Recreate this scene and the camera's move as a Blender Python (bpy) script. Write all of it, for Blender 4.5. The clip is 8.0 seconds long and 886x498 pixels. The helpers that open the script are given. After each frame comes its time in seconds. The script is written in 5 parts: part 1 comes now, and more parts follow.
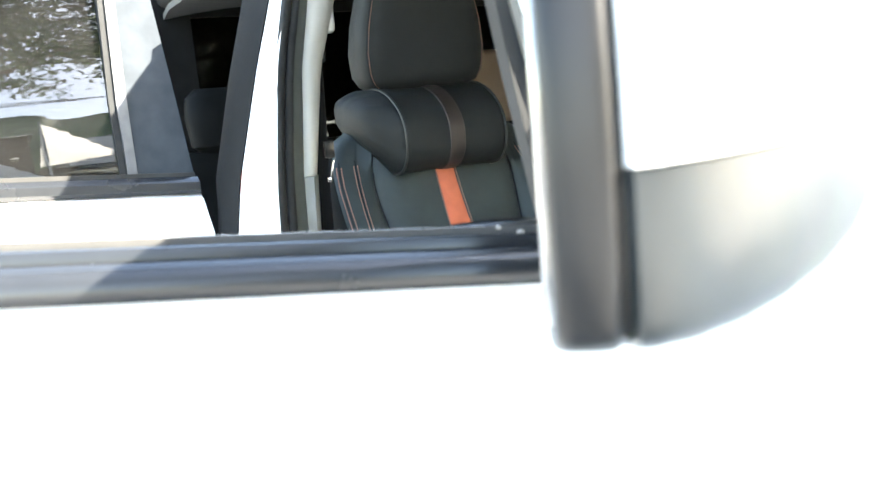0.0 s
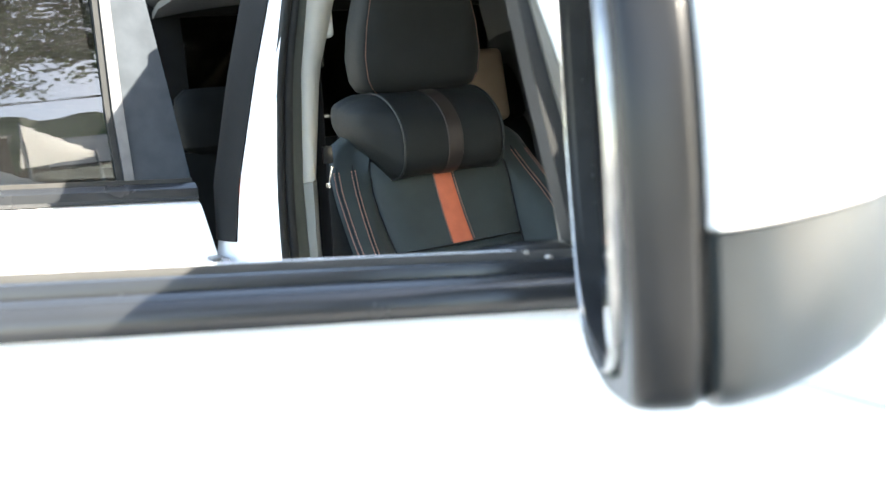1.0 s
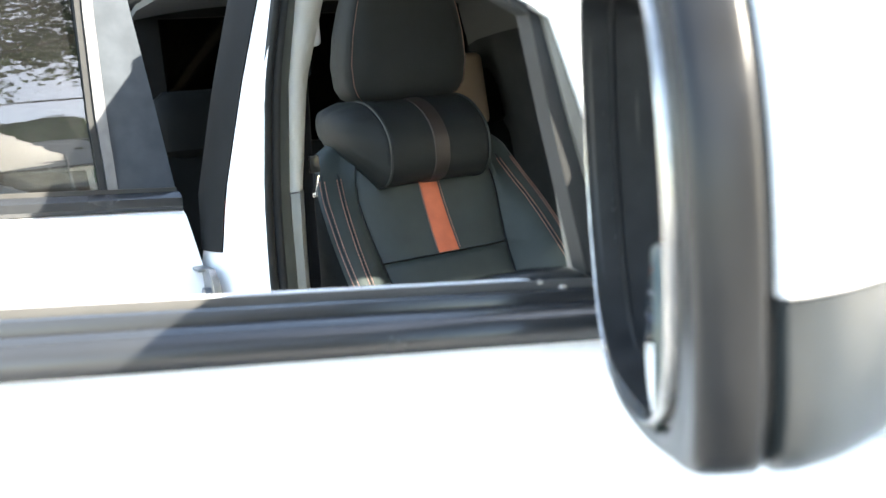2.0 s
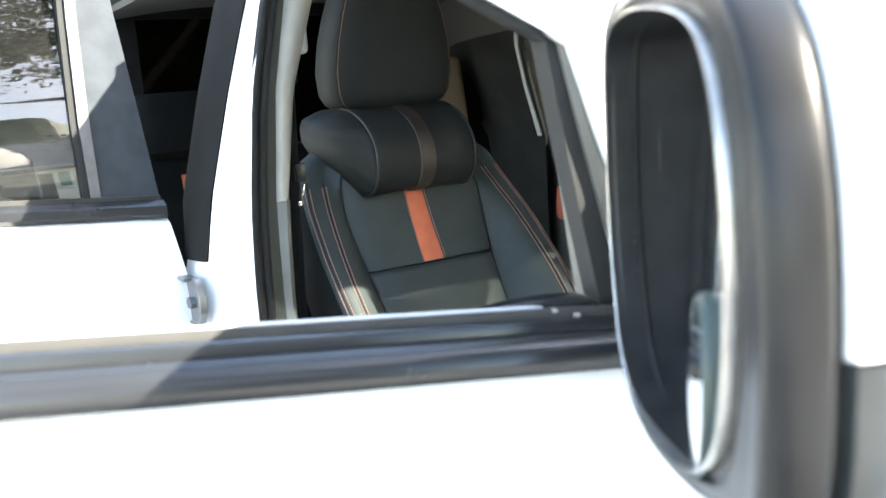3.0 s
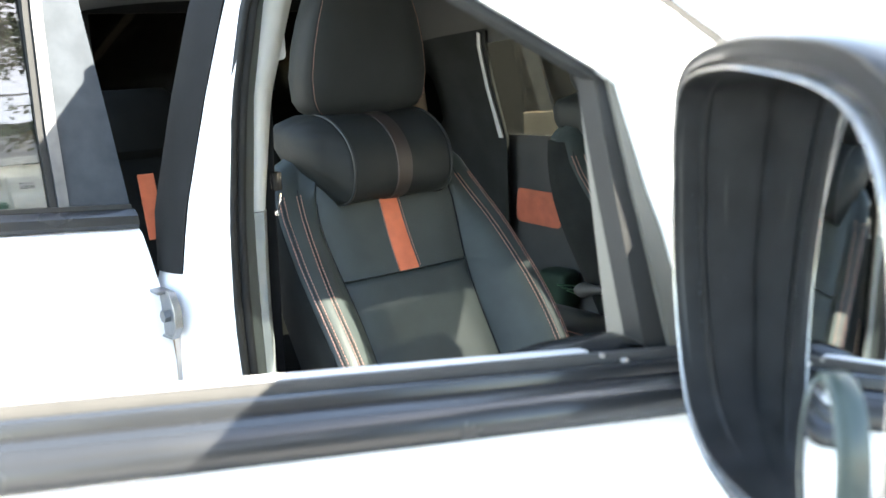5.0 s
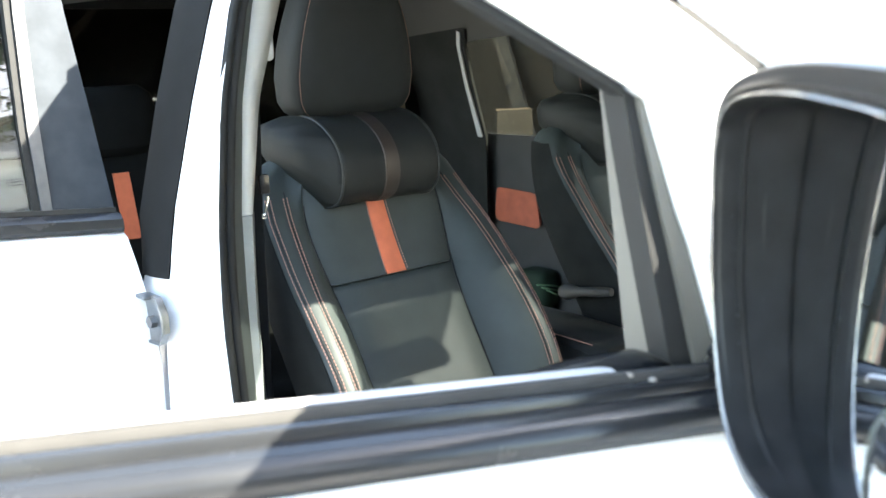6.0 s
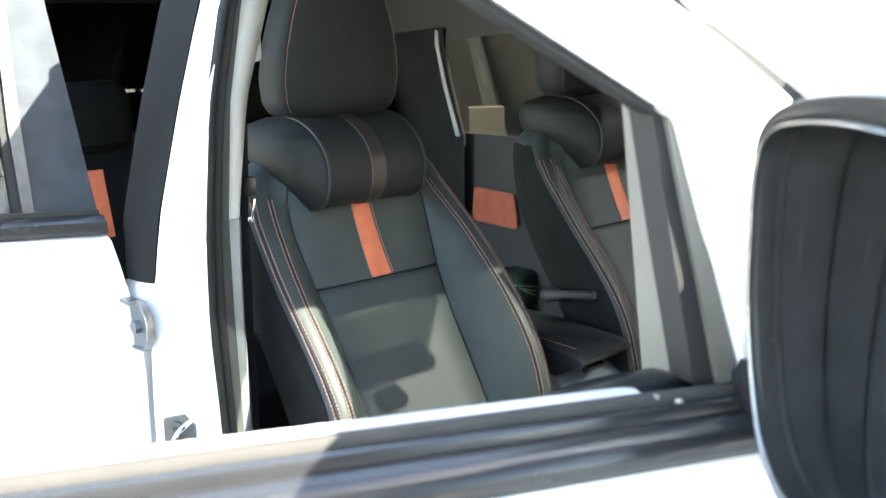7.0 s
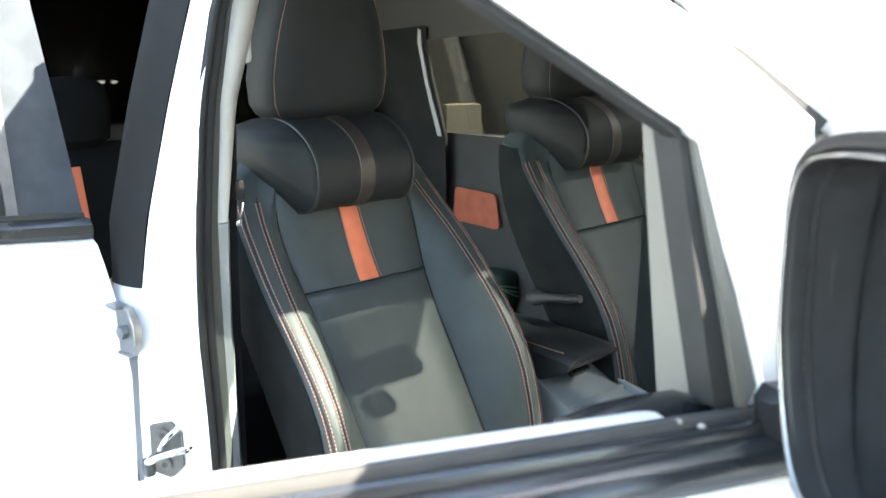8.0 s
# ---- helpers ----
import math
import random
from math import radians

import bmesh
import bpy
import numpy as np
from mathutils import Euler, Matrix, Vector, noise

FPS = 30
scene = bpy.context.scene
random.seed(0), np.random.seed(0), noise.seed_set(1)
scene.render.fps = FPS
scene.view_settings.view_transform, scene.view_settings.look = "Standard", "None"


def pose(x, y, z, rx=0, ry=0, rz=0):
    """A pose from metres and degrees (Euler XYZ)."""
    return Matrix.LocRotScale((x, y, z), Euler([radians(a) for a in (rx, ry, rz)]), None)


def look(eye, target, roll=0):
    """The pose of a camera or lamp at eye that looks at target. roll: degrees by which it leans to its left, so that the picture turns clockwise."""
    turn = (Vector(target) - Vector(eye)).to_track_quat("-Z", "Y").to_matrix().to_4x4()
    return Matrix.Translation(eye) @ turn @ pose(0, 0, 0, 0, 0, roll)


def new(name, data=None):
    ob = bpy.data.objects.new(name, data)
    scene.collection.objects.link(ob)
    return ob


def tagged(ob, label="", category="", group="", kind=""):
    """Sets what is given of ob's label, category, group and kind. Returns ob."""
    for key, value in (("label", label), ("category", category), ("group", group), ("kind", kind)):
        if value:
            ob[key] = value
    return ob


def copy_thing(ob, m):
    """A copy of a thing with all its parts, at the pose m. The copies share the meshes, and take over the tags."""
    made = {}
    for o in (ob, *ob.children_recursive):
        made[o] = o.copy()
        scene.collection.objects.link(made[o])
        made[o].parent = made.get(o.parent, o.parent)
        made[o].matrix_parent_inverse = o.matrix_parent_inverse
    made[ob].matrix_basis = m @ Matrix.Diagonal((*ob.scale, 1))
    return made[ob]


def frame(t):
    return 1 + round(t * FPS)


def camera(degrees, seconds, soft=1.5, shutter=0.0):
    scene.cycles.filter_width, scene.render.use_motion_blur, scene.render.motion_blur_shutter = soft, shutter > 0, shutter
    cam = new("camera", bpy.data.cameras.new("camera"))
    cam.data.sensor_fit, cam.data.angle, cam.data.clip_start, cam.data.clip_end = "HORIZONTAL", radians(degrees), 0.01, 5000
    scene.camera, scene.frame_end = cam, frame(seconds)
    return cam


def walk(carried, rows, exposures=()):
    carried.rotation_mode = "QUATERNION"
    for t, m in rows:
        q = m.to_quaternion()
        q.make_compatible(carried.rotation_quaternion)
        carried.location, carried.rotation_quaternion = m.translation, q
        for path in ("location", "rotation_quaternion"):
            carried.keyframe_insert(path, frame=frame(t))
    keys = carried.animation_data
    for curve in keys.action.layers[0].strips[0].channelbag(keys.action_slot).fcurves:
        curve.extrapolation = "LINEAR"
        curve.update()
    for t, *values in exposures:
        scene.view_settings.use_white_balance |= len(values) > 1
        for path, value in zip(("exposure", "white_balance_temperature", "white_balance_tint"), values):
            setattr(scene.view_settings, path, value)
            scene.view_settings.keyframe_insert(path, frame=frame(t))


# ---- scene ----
cam = camera(50.9, 8.0)
cam.data.dof.use_dof = True                          # focus rests on the seat, the near mirror is soft
cam.data.dof.focus_distance = 1.62
cam.data.dof.aperture_fstop = 8.0

PATH = [
    (0, (1.789, -1.283, 1.395), (0.044, -0.366, 1.055), -5.1),
    (0.5, (1.777, -1.295, 1.408), (0.041, -0.365, 1.057), -5.2),
    (1, (1.765, -1.306, 1.42), (0.042, -0.356, 1.062), -5.0),
    (1.5, (1.752, -1.315, 1.432), (0.044, -0.339, 1.069), -4.8),
    (3, (1.716, -1.347, 1.466), (0.062, -0.287, 1.089), -3.9),
    (3.5, (1.701, -1.357, 1.477), (0.065, -0.271, 1.095), -3.7),
    (4, (1.685, -1.368, 1.486), (0.069, -0.256, 1.098), -3.4),
    (4.5, (1.667, -1.379, 1.494), (0.072, -0.24, 1.098), -3.1),
    (6, (1.611, -1.413, 1.517), (0.084, -0.191, 1.098), -2.4),
    (6.5, (1.591, -1.425, 1.525), (0.09, -0.174, 1.099), -2.0),
    (7, (1.573, -1.436, 1.533), (0.098, -0.157, 1.1), -1.6),
    (7.5, (1.555, -1.444, 1.541), (0.104, -0.14, 1.101), -1.1),
    (8, (1.538, -1.452, 1.55), (0.108, -0.127, 1.103), -0.8),
]
walk(cam, [(t, look(e, g, r)) for t, e, g, r in PATH],
     exposures=[(0.0, 4.24, 7650, 8), (0.2, 3.94, 7650, 8), (0.5, 3.74, 7650, 8), (0.9, 3.66, 7650, 8), (3.0, 3.79, 7650, 8), (4.5, 3.95, 7650, 8), (6.0, 4.06, 7650, 8), (8.0, 4.19, 7650, 8)])

# ---- daylight ----
SUN = Vector((1.00, 1.00, 1.04)).normalized()      # towards the sun
world = bpy.data.worlds.new("sky")
scene.world = world
world.use_nodes = True
_n = world.node_tree.nodes
_sky = _n.new("ShaderNodeTexSky")
_sky.sky_type = "NISHITA"
_sky.sun_disc = False
_sky.dust_density = 1.2
_sky.ozone_density = 0.7
_sky.sun_elevation = math.asin(SUN.z)
_sky.sun_rotation = math.atan2(SUN.x, SUN.y)
_n["Background"].inputs[1].default_value = 0.135
world.node_tree.links.new(_sky.outputs[0], _n["Background"].inputs[0])
_sun = new("sun", bpy.data.lights.new("sun", "SUN"))
_sun.data.energy, _sun.data.angle, _sun.data.color = 4.2, radians(0.55), (1.0, 0.997, 0.99)
_sun.matrix_world = look(SUN * 20, (0, 0, 0))


# ---- materials ----
def mat(name, color, rough=0.5, metal=0.0, grain=0.0, grain_size=400.0, blotch=0.0, blotch_size=6.0,
        coat=0.0, vary=0.0, spec=0.5, tint=None, wrinkle=0.0):
    """Principled surface with fine grain in the relief and soft blotches in colour and gloss."""
    m = bpy.data.materials.new(name)
    m.use_nodes = True
    nt = m.node_tree
    b = nt.nodes["Principled BSDF"]
    b.inputs["Roughness"].default_value = rough
    b.inputs["Metallic"].default_value = metal
    b.inputs["Coat Weight"].default_value = coat
    b.inputs["Coat Roughness"].default_value = 0.05
    b.inputs["Specular IOR Level"].default_value = spec
    b.inputs["Base Color"].default_value = (*color, 1)
    co = nt.nodes.new("ShaderNodeTexCoord")
    if blotch or vary:
        n1 = nt.nodes.new("ShaderNodeTexNoise")
        n1.inputs["Scale"].default_value = blotch_size
        n1.inputs["Detail"].default_value = 6
        nt.links.new(co.outputs["Object"], n1.inputs["Vector"])
        mix = nt.nodes.new("ShaderNodeMix")
        mix.data_type = "RGBA"
        lo = tint if tint else tuple(c * (1 - blotch) for c in color)
        mix.inputs["A"].default_value = (*lo, 1)
        mix.inputs["B"].default_value = (*(min(1, c * (1 + blotch)) for c in color), 1)
        ramp = nt.nodes.new("ShaderNodeMapRange")
        ramp.inputs[1].default_value, ramp.inputs[2].default_value = 0.3, 0.7
        nt.links.new(n1.outputs["Fac"], ramp.inputs[0])
        fac = ramp.outputs[0]
        if vary:
            info = nt.nodes.new("ShaderNodeObjectInfo")
            add = nt.nodes.new("ShaderNodeMath")
            add.operation = "MULTIPLY_ADD"
            nt.links.new(info.outputs["Random"], add.inputs[0])
            add.inputs[1].default_value = vary
            nt.links.new(fac, add.inputs[2])
            fac = add.outputs[0]
        nt.links.new(fac, mix.inputs["Factor"])
        nt.links.new(mix.outputs["Result"], b.inputs["Base Color"])
        r2 = nt.nodes.new("ShaderNodeMapRange")
        r2.inputs[3].default_value, r2.inputs[4].default_value = max(0.02, rough - 0.07), min(1, rough + 0.08)
        nt.links.new(n1.outputs["Fac"], r2.inputs[0])
        nt.links.new(r2.outputs[0], b.inputs["Roughness"])
    if grain:
        n2 = nt.nodes.new("ShaderNodeTexNoise")
        n2.inputs["Scale"].default_value = grain_size
        n2.inputs["Detail"].default_value = 3
        nt.links.new(co.outputs["Object"], n2.inputs["Vector"])
        bump = nt.nodes.new("ShaderNodeBump")
        bump.inputs["Strength"].default_value = grain
        bump.inputs["Distance"].default_value = 0.001
        nt.links.new(n2.outputs["Fac"], bump.inputs["Height"])
        nt.links.new(bump.outputs[0], b.inputs["Normal"])
        if wrinkle:
            n3 = nt.nodes.new("ShaderNodeTexNoise")
            n3.inputs["Scale"].default_value = 22
            n3.inputs["Detail"].default_value = 4
            n3.inputs["Distortion"].default_value = 0.1
            nt.links.new(co.outputs["Object"], n3.inputs["Vector"])
            b2 = nt.nodes.new("ShaderNodeBump")
            b2.inputs["Strength"].default_value = wrinkle
            b2.inputs["Distance"].default_value = 0.006
            nt.links.new(n3.outputs["Fac"], b2.inputs["Height"])
            nt.links.new(b2.outputs[0], bump.inputs["Normal"])
    return m


def glass(name, tint=(0.9, 0.95, 0.93), sheen=0.05, ripple=0.0, dust=0.0):
    """Thin pane: clear with a mirror-like sheen that grows at a slant, and a film of pale dust."""
    m = bpy.data.materials.new(name)
    m.use_nodes = True
    nt = m.node_tree
    nt.nodes.remove(nt.nodes["Principled BSDF"])
    tr = nt.nodes.new("ShaderNodeBsdfTransparent")
    tr.inputs[0].default_value = (*tint, 1)
    gl = nt.nodes.new("ShaderNodeBsdfGlossy")
    gl.inputs["Roughness"].default_value = 0.005
    lw = nt.nodes.new("ShaderNodeLayerWeight")
    lw.inputs[0].default_value = 0.5
    pw = nt.nodes.new("ShaderNodeMath")
    pw.operation = "POWER"
    pw.inputs[1].default_value = 4.0
    sc = nt.nodes.new("ShaderNodeMath")
    sc.operation = "MULTIPLY_ADD"
    sc.inputs[1].default_value, sc.inputs[2].default_value = 0.85, sheen
    nt.links.new(lw.outputs["Facing"], pw.inputs[0])
    nt.links.new(pw.outputs[0], sc.inputs[0])
    mx = nt.nodes.new("ShaderNodeMixShader")
    nt.links.new(sc.outputs[0], mx.inputs[0])
    nt.links.new(tr.outputs[0], mx.inputs[1])
    nt.links.new(gl.outputs[0], mx.inputs[2])
    nt.links.new(mx.outputs[0], nt.nodes["Material Output"].inputs[0])
    if dust:
        df = nt.nodes.new("ShaderNodeBsdfDiffuse")
        df.inputs[0].default_value = (0.75, 0.77, 0.78, 1)
        sp = nt.nodes.new("ShaderNodeTexNoise")
        sp.inputs["Scale"].default_value = 11.0
        sp.inputs["Detail"].default_value = 6
        am = nt.nodes.new("ShaderNodeMath")
        am.operation = "MULTIPLY"
        am.inputs[1].default_value = dust * 2
        md = nt.nodes.new("ShaderNodeMixShader")
        nt.links.new(sp.outputs["Fac"], am.inputs[0])
        nt.links.new(am.outputs[0], md.inputs[0])
        nt.links.new(mx.outputs[0], md.inputs[1])
        nt.links.new(df.outputs[0], md.inputs[2])
        nt.links.new(md.outputs[0], nt.nodes["Material Output"].inputs[0])
    if ripple:
        co = nt.nodes.new("ShaderNodeTexCoord")
        mp = nt.nodes.new("ShaderNodeMapping")
        mp.inputs["Scale"].default_value = (3.5, 3.5, 125)
        ns = nt.nodes.new("ShaderNodeTexNoise")
        ns.inputs["Scale"].default_value = 1.0
        ns.inputs["Detail"].default_value = 1
        bp_ = nt.nodes.new("ShaderNodeBump")
        bp_.inputs["Strength"].default_value = ripple
        bp_.inputs["Distance"].default_value = 0.001
        nt.links.new(co.outputs["Object"], mp.inputs["Vector"])
        nt.links.new(mp.outputs[0], ns.inputs["Vector"])
        nt.links.new(ns.outputs["Fac"], bp_.inputs["Height"])
        nt.links.new(bp_.outputs[0], gl.inputs["Normal"])
    return m


WHITE = mat("white_car_paint", (0.80, 0.81, 0.82), 0.28, coat=0.6, blotch=0.02, blotch_size=3)
BEZEL = mat("satin_bezel_plastic", (0.0115, 0.012, 0.0128), 0.32, grain=0.06, grain_size=1300, blotch=0.12, blotch_size=40, spec=0.22)
PLASTIC = mat("black_plastic", (0.013, 0.0135, 0.0145), 0.24, grain=0.015, grain_size=1500, spec=0.32)
PLATE = mat("satin_black_plate", (0.037, 0.043, 0.050), 0.55, grain=0.2, grain_size=1200, blotch=0.15, blotch_size=25, spec=0.03)
MOULD = mat("belt_moulding_black", (0.0135, 0.0148, 0.0165), 0.25, grain=0.03, grain_size=900, blotch=0.06, blotch_size=14, spec=0.42)
RUBBER = mat("seal_rubber", (0.017, 0.018, 0.0185), 0.6, grain=0.05, grain_size=1200, blotch=0.15, blotch_size=40, spec=0.14)
LIPRUBBER = mat("dusty_lip_rubber", (0.040, 0.0395, 0.038), 0.7, grain=0.1, grain_size=1200, blotch=0.12, blotch_size=30, spec=0.12)
SEALGREY = mat("slate_seal_rubber", (0.055, 0.064, 0.062), 0.5, grain=0.05, grain_size=1200, blotch=0.12, blotch_size=30, spec=0.3)
PLATESTEEL = mat("grey_steel_plate", (0.10, 0.104, 0.104), 0.4, metal=0.6, blotch=0.2, blotch_size=60)
GREENCLOTH = mat("dark_green_cloth", (0.007, 0.022, 0.010), 0.8, grain=0.3, grain_size=500, blotch=0.2, blotch_size=20)
GREENCORD = mat("pale_green_cord", (0.12, 0.24, 0.14), 0.7)
STRIP = mat("satin_grey_metal", (0.10, 0.103, 0.108), 0.35, metal=0.5, blotch=0.15, blotch_size=40)
STEEL = mat("zinc_steel", (0.22, 0.225, 0.23), 0.33, metal=0.85, grain=0.2, grain_size=300, blotch=0.15, blotch_size=60)
LEATHER = mat("black_leather", (0.0385, 0.0472, 0.0465), 0.46, grain=0.40, grain_size=650, blotch=0.12, blotch_size=14, spec=0.22, wrinkle=0.12)
SIDECLOTH = mat("black_cloth", (0.013, 0.0138, 0.0136), 0.8, grain=0.4, grain_size=900, blotch=0.2, blotch_size=20, spec=0.05)
# Pillow's own black; on the headrest, roof shade painted into LEATHER's colour.
PADHIDE = mat("black_hide_with_shade", (0.0165, 0.0178, 0.0172), 0.60, grain=0.45, grain_size=650, blotch=0.15, blotch_size=14, spec=0.16, wrinkle=0.16)
# Darker copy of LEATHER; the rear cab's shade is put into the colour.
REARHIDE = mat("rear_shade_hide", (0.0062, 0.0066, 0.0064), 0.6, grain=0.35, grain_size=500, blotch=0.2, blotch_size=12, spec=0.04)
FARTRIM = mat("soft_black_trim", (0.022, 0.0226, 0.022), 0.7, grain=0.35, grain_size=500, blotch=0.2, blotch_size=10, spec=0.06)
# DARKTRIM made darker, so the colour carries the shade of the rear cab.
REARTRIM = mat("rear_shade_trim", (0.0085, 0.0084, 0.008), 0.7, grain=0.35, grain_size=500, blotch=0.25, blotch_size=10, spec=0.05)
WEBBING = mat("woven_black_belt", (0.010, 0.0105, 0.011), 0.75, grain=0.5, grain_size=1400, spec=0.2)
COVER = mat("matt_black_cover", (0.0145, 0.015, 0.0152), 0.65, grain=0.2, grain_size=1200, blotch=0.12, blotch_size=25, spec=0.06)
ORANGE = mat("orange_leather", (0.55, 0.132, 0.062), 0.5, grain=0.35, grain_size=650, blotch=0.12, blotch_size=30)
# ORANGE darkened: the far door's shade is mixed into the colour.
SHADEDORANGE = mat("shaded_orange_leather", (0.36, 0.088, 0.048), 0.5, grain=0.35, grain_size=650, blotch=0.15, blotch_size=30)
PIPING = mat("piping_hide", (0.022, 0.0232, 0.0225), 0.38, grain=0.2, grain_size=650, spec=0.4)
BROWN = mat("brown_leather", (0.026, 0.0178, 0.0148), 0.5, grain=0.35, grain_size=650, blotch=0.15, blotch_size=30)
THREAD = mat("pinkish_orange_thread", (0.42, 0.215, 0.165), 0.7)
GREYTRIM = mat("light_grey_trim", (0.40, 0.405, 0.385), 0.55, grain=0.3, grain_size=700, blotch=0.06, blotch_size=12)
WHITETAB = mat("pale_clip_plastic", (0.24, 0.215, 0.19), 0.35, blotch=0.08, blotch_size=60)
DARKTRIM = mat("dark_trim", (0.034, 0.034, 0.034), 0.6, grain=0.4, grain_size=500, blotch=0.2, blotch_size=12)
CORNER = mat("warm_grey_trim", (0.092, 0.090, 0.080), 0.55, grain=0.2, grain_size=700, blotch=0.08, blotch_size=12)
MIDTRIM = mat("slate_trim", (0.19, 0.21, 0.215), 0.45, grain=0.25, grain_size=500, blotch=0.1, blotch_size=15)
LINER = mat("grey_headliner", (0.058, 0.058, 0.055), 0.9, grain=0.4, grain_size=500, blotch=0.08)
BEIGE = mat("tan_trim", (0.27, 0.19, 0.13), 0.7, grain=0.3, blotch=0.12)
GLASS = glass("tinted_window_glass", (0.42, 0.44, 0.42))
DOORGLASS = glass("filmed_door_glass", (0.22, 0.23, 0.22), 0.095, 0.02, 0.006)
SCREEN = glass("windscreen_glass", (0.74, 0.76, 0.75), 0.16)
DARKGLASS = glass("dark_filmed_glass", (0.15, 0.16, 0.165), 0.02)
REARGLASS = glass("rear_tinted_glass", (0.055, 0.057, 0.058), 0.003)
FILM = glass("light_filter_film", (0.20, 0.21, 0.21), 0.02)
SHELL = mat("satin_grey_plastic", (0.020, 0.0235, 0.025), 0.30, grain=0.06, grain_size=1500, blotch=0.18, blotch_size=30, spec=0.45)
RIMGREY = mat("glossy_worn_rim", (0.27, 0.265, 0.255), 0.2, metal=0.7, blotch=0.25, blotch_size=70, spec=0.7)
LEDGE = mat("pale_ledge_trim", (0.42, 0.425, 0.42), 0.42, grain=0.12, grain_size=700, blotch=0.06, blotch_size=12)
DARKWALL = mat("dusty_dark_plastic", (0.0085, 0.009, 0.0098), 0.55, grain=0.06, grain_size=900, blotch=0.35, blotch_size=45, spec=0.14)
RINGGREEN = mat("green_grey_ring", (0.028, 0.042, 0.038), 0.3, blotch=0.15, blotch_size=50)
CHROMEB = mat("bright_chrome", (0.80, 0.80, 0.80), 0.12, metal=1.0)
MIRROR = mat("mirror_silver", (0.82, 0.84, 0.85), 0.015, metal=1.0)
PAVING = mat("pale_concrete", (0.34, 0.335, 0.32), 0.85, grain=0.5, grain_size=60, blotch=0.18, blotch_size=0.6)
CARD = mat("brown_cardboard", (0.072, 0.060, 0.045), 0.8, grain=0.2, grain_size=120, blotch=0.12, blotch_size=5)
BOARD = mat("weathered_board", (0.15, 0.125, 0.10), 0.75, grain=0.3, grain_size=90, blotch=0.35, blotch_size=9)
PLASTER = mat("cream_plaster", (0.80, 0.77, 0.70), 0.85, grain=0.4, grain_size=80, blotch=0.12, blotch_size=0.8)
WALLBROWN = mat("brown_shed_wall", (0.080, 0.062, 0.046), 0.85, grain=0.4, grain_size=40, blotch=0.3, blotch_size=1.5)
WHITEWALL = mat("white_wash", (0.80, 0.79, 0.77), 0.8, grain=0.3, grain_size=50, blotch=0.06, blotch_size=1.0)
ROOF = mat("grey_roof_sheet", (0.19, 0.205, 0.22), 0.6, grain=0.3, blotch=0.2, blotch_size=1)
BARK = mat("bark", (0.11, 0.085, 0.065), 0.9, grain=0.8, grain_size=60, blotch=0.3, blotch_size=8)
LEAF = mat("leaves", (0.045, 0.075, 0.025), 0.55, blotch=0.4, blotch_size=0.9)
WINDARK = mat("dark_window_pane", (0.02, 0.025, 0.03), 0.1)
SHUTTER = mat("green_shutter", (0.06, 0.16, 0.10), 0.6, blotch=0.2)
SAIL = mat("white_sail_cloth", (0.85, 0.85, 0.84), 0.8)
_tl = SAIL.node_tree.nodes.new("ShaderNodeBsdfTranslucent")
_tl.inputs[0].default_value = (0.95, 0.95, 0.95, 1)
_ms = SAIL.node_tree.nodes.new("ShaderNodeMixShader")
_ms.inputs[0].default_value = 0.85
SAIL.node_tree.links.new(SAIL.node_tree.nodes["Principled BSDF"].outputs[0], _ms.inputs[1])
SAIL.node_tree.links.new(_tl.outputs[0], _ms.inputs[2])
SAIL.node_tree.links.new(_ms.outputs[0], SAIL.node_tree.nodes["Material Output"].inputs[0])
_tn = SAIL.node_tree
_tl = _tn.nodes.new("ShaderNodeBsdfTranslucent")
_tl.inputs[0].default_value = (0.9, 0.9, 0.88, 1)
_tm = _tn.nodes.new("ShaderNodeMixShader")
_tm.inputs[0].default_value = 0.65
_tn.links.new(_tn.nodes["Principled BSDF"].outputs[0], _tm.inputs[1])
_tn.links.new(_tl.outputs[0], _tm.inputs[2])
_tn.links.new(_tm.outputs[0], _tn.nodes["Material Output"].inputs[0])
CABLE = mat("cable_black", (0.02, 0.02, 0.02), 0.7)


# ---- building helpers ----
def part(name, bm, material, parent=None, label="", smooth=True, angle=40):
    me = bpy.data.meshes.new(name)
    bmesh.ops.recalc_face_normals(bm, faces=bm.faces)
    if smooth:
        lim = radians(angle)
        for f in bm.faces:
            f.smooth = True
        for e in bm.edges:
            if len(e.link_faces) == 2 and e.calc_face_angle(0) > lim:
                e.smooth = False
    bm.to_mesh(me)
    bm.free()
    me.materials.append(material)
    ob = new(name, me)
    if parent:
        ob.parent = parent
    if label:
        ob["label"] = label
    return ob


def empty(name, label, category, group="", kind=""):
    ob = new(name)
    return tagged(ob, label, category, group, kind)


def loft(rings, closed=True, caps=True, bm=None):
    """Skin through rings of points, all of one length."""
    bm = bm or bmesh.new()
    rows = [[bm.verts.new(p) for p in r] for r in rings]
    n = len(rows[0])
    for a, b in zip(rows, rows[1:]):
        for i in range(n if closed else n - 1):
            j = (i + 1) % n
            bm.faces.new((a[i], a[j], b[j], b[i]))
    if caps and closed:
        bm.faces.new(rows[0])
        bm.faces.new(rows[-1])
    return bm


def prism(poly, a, b, place):
    """A polygon of (p, q) pairs pushed from depth a to depth b; place(p, q, d) gives the point."""
    return loft([[place(p, q, d) for p, q in poly] for d in (a, b)])


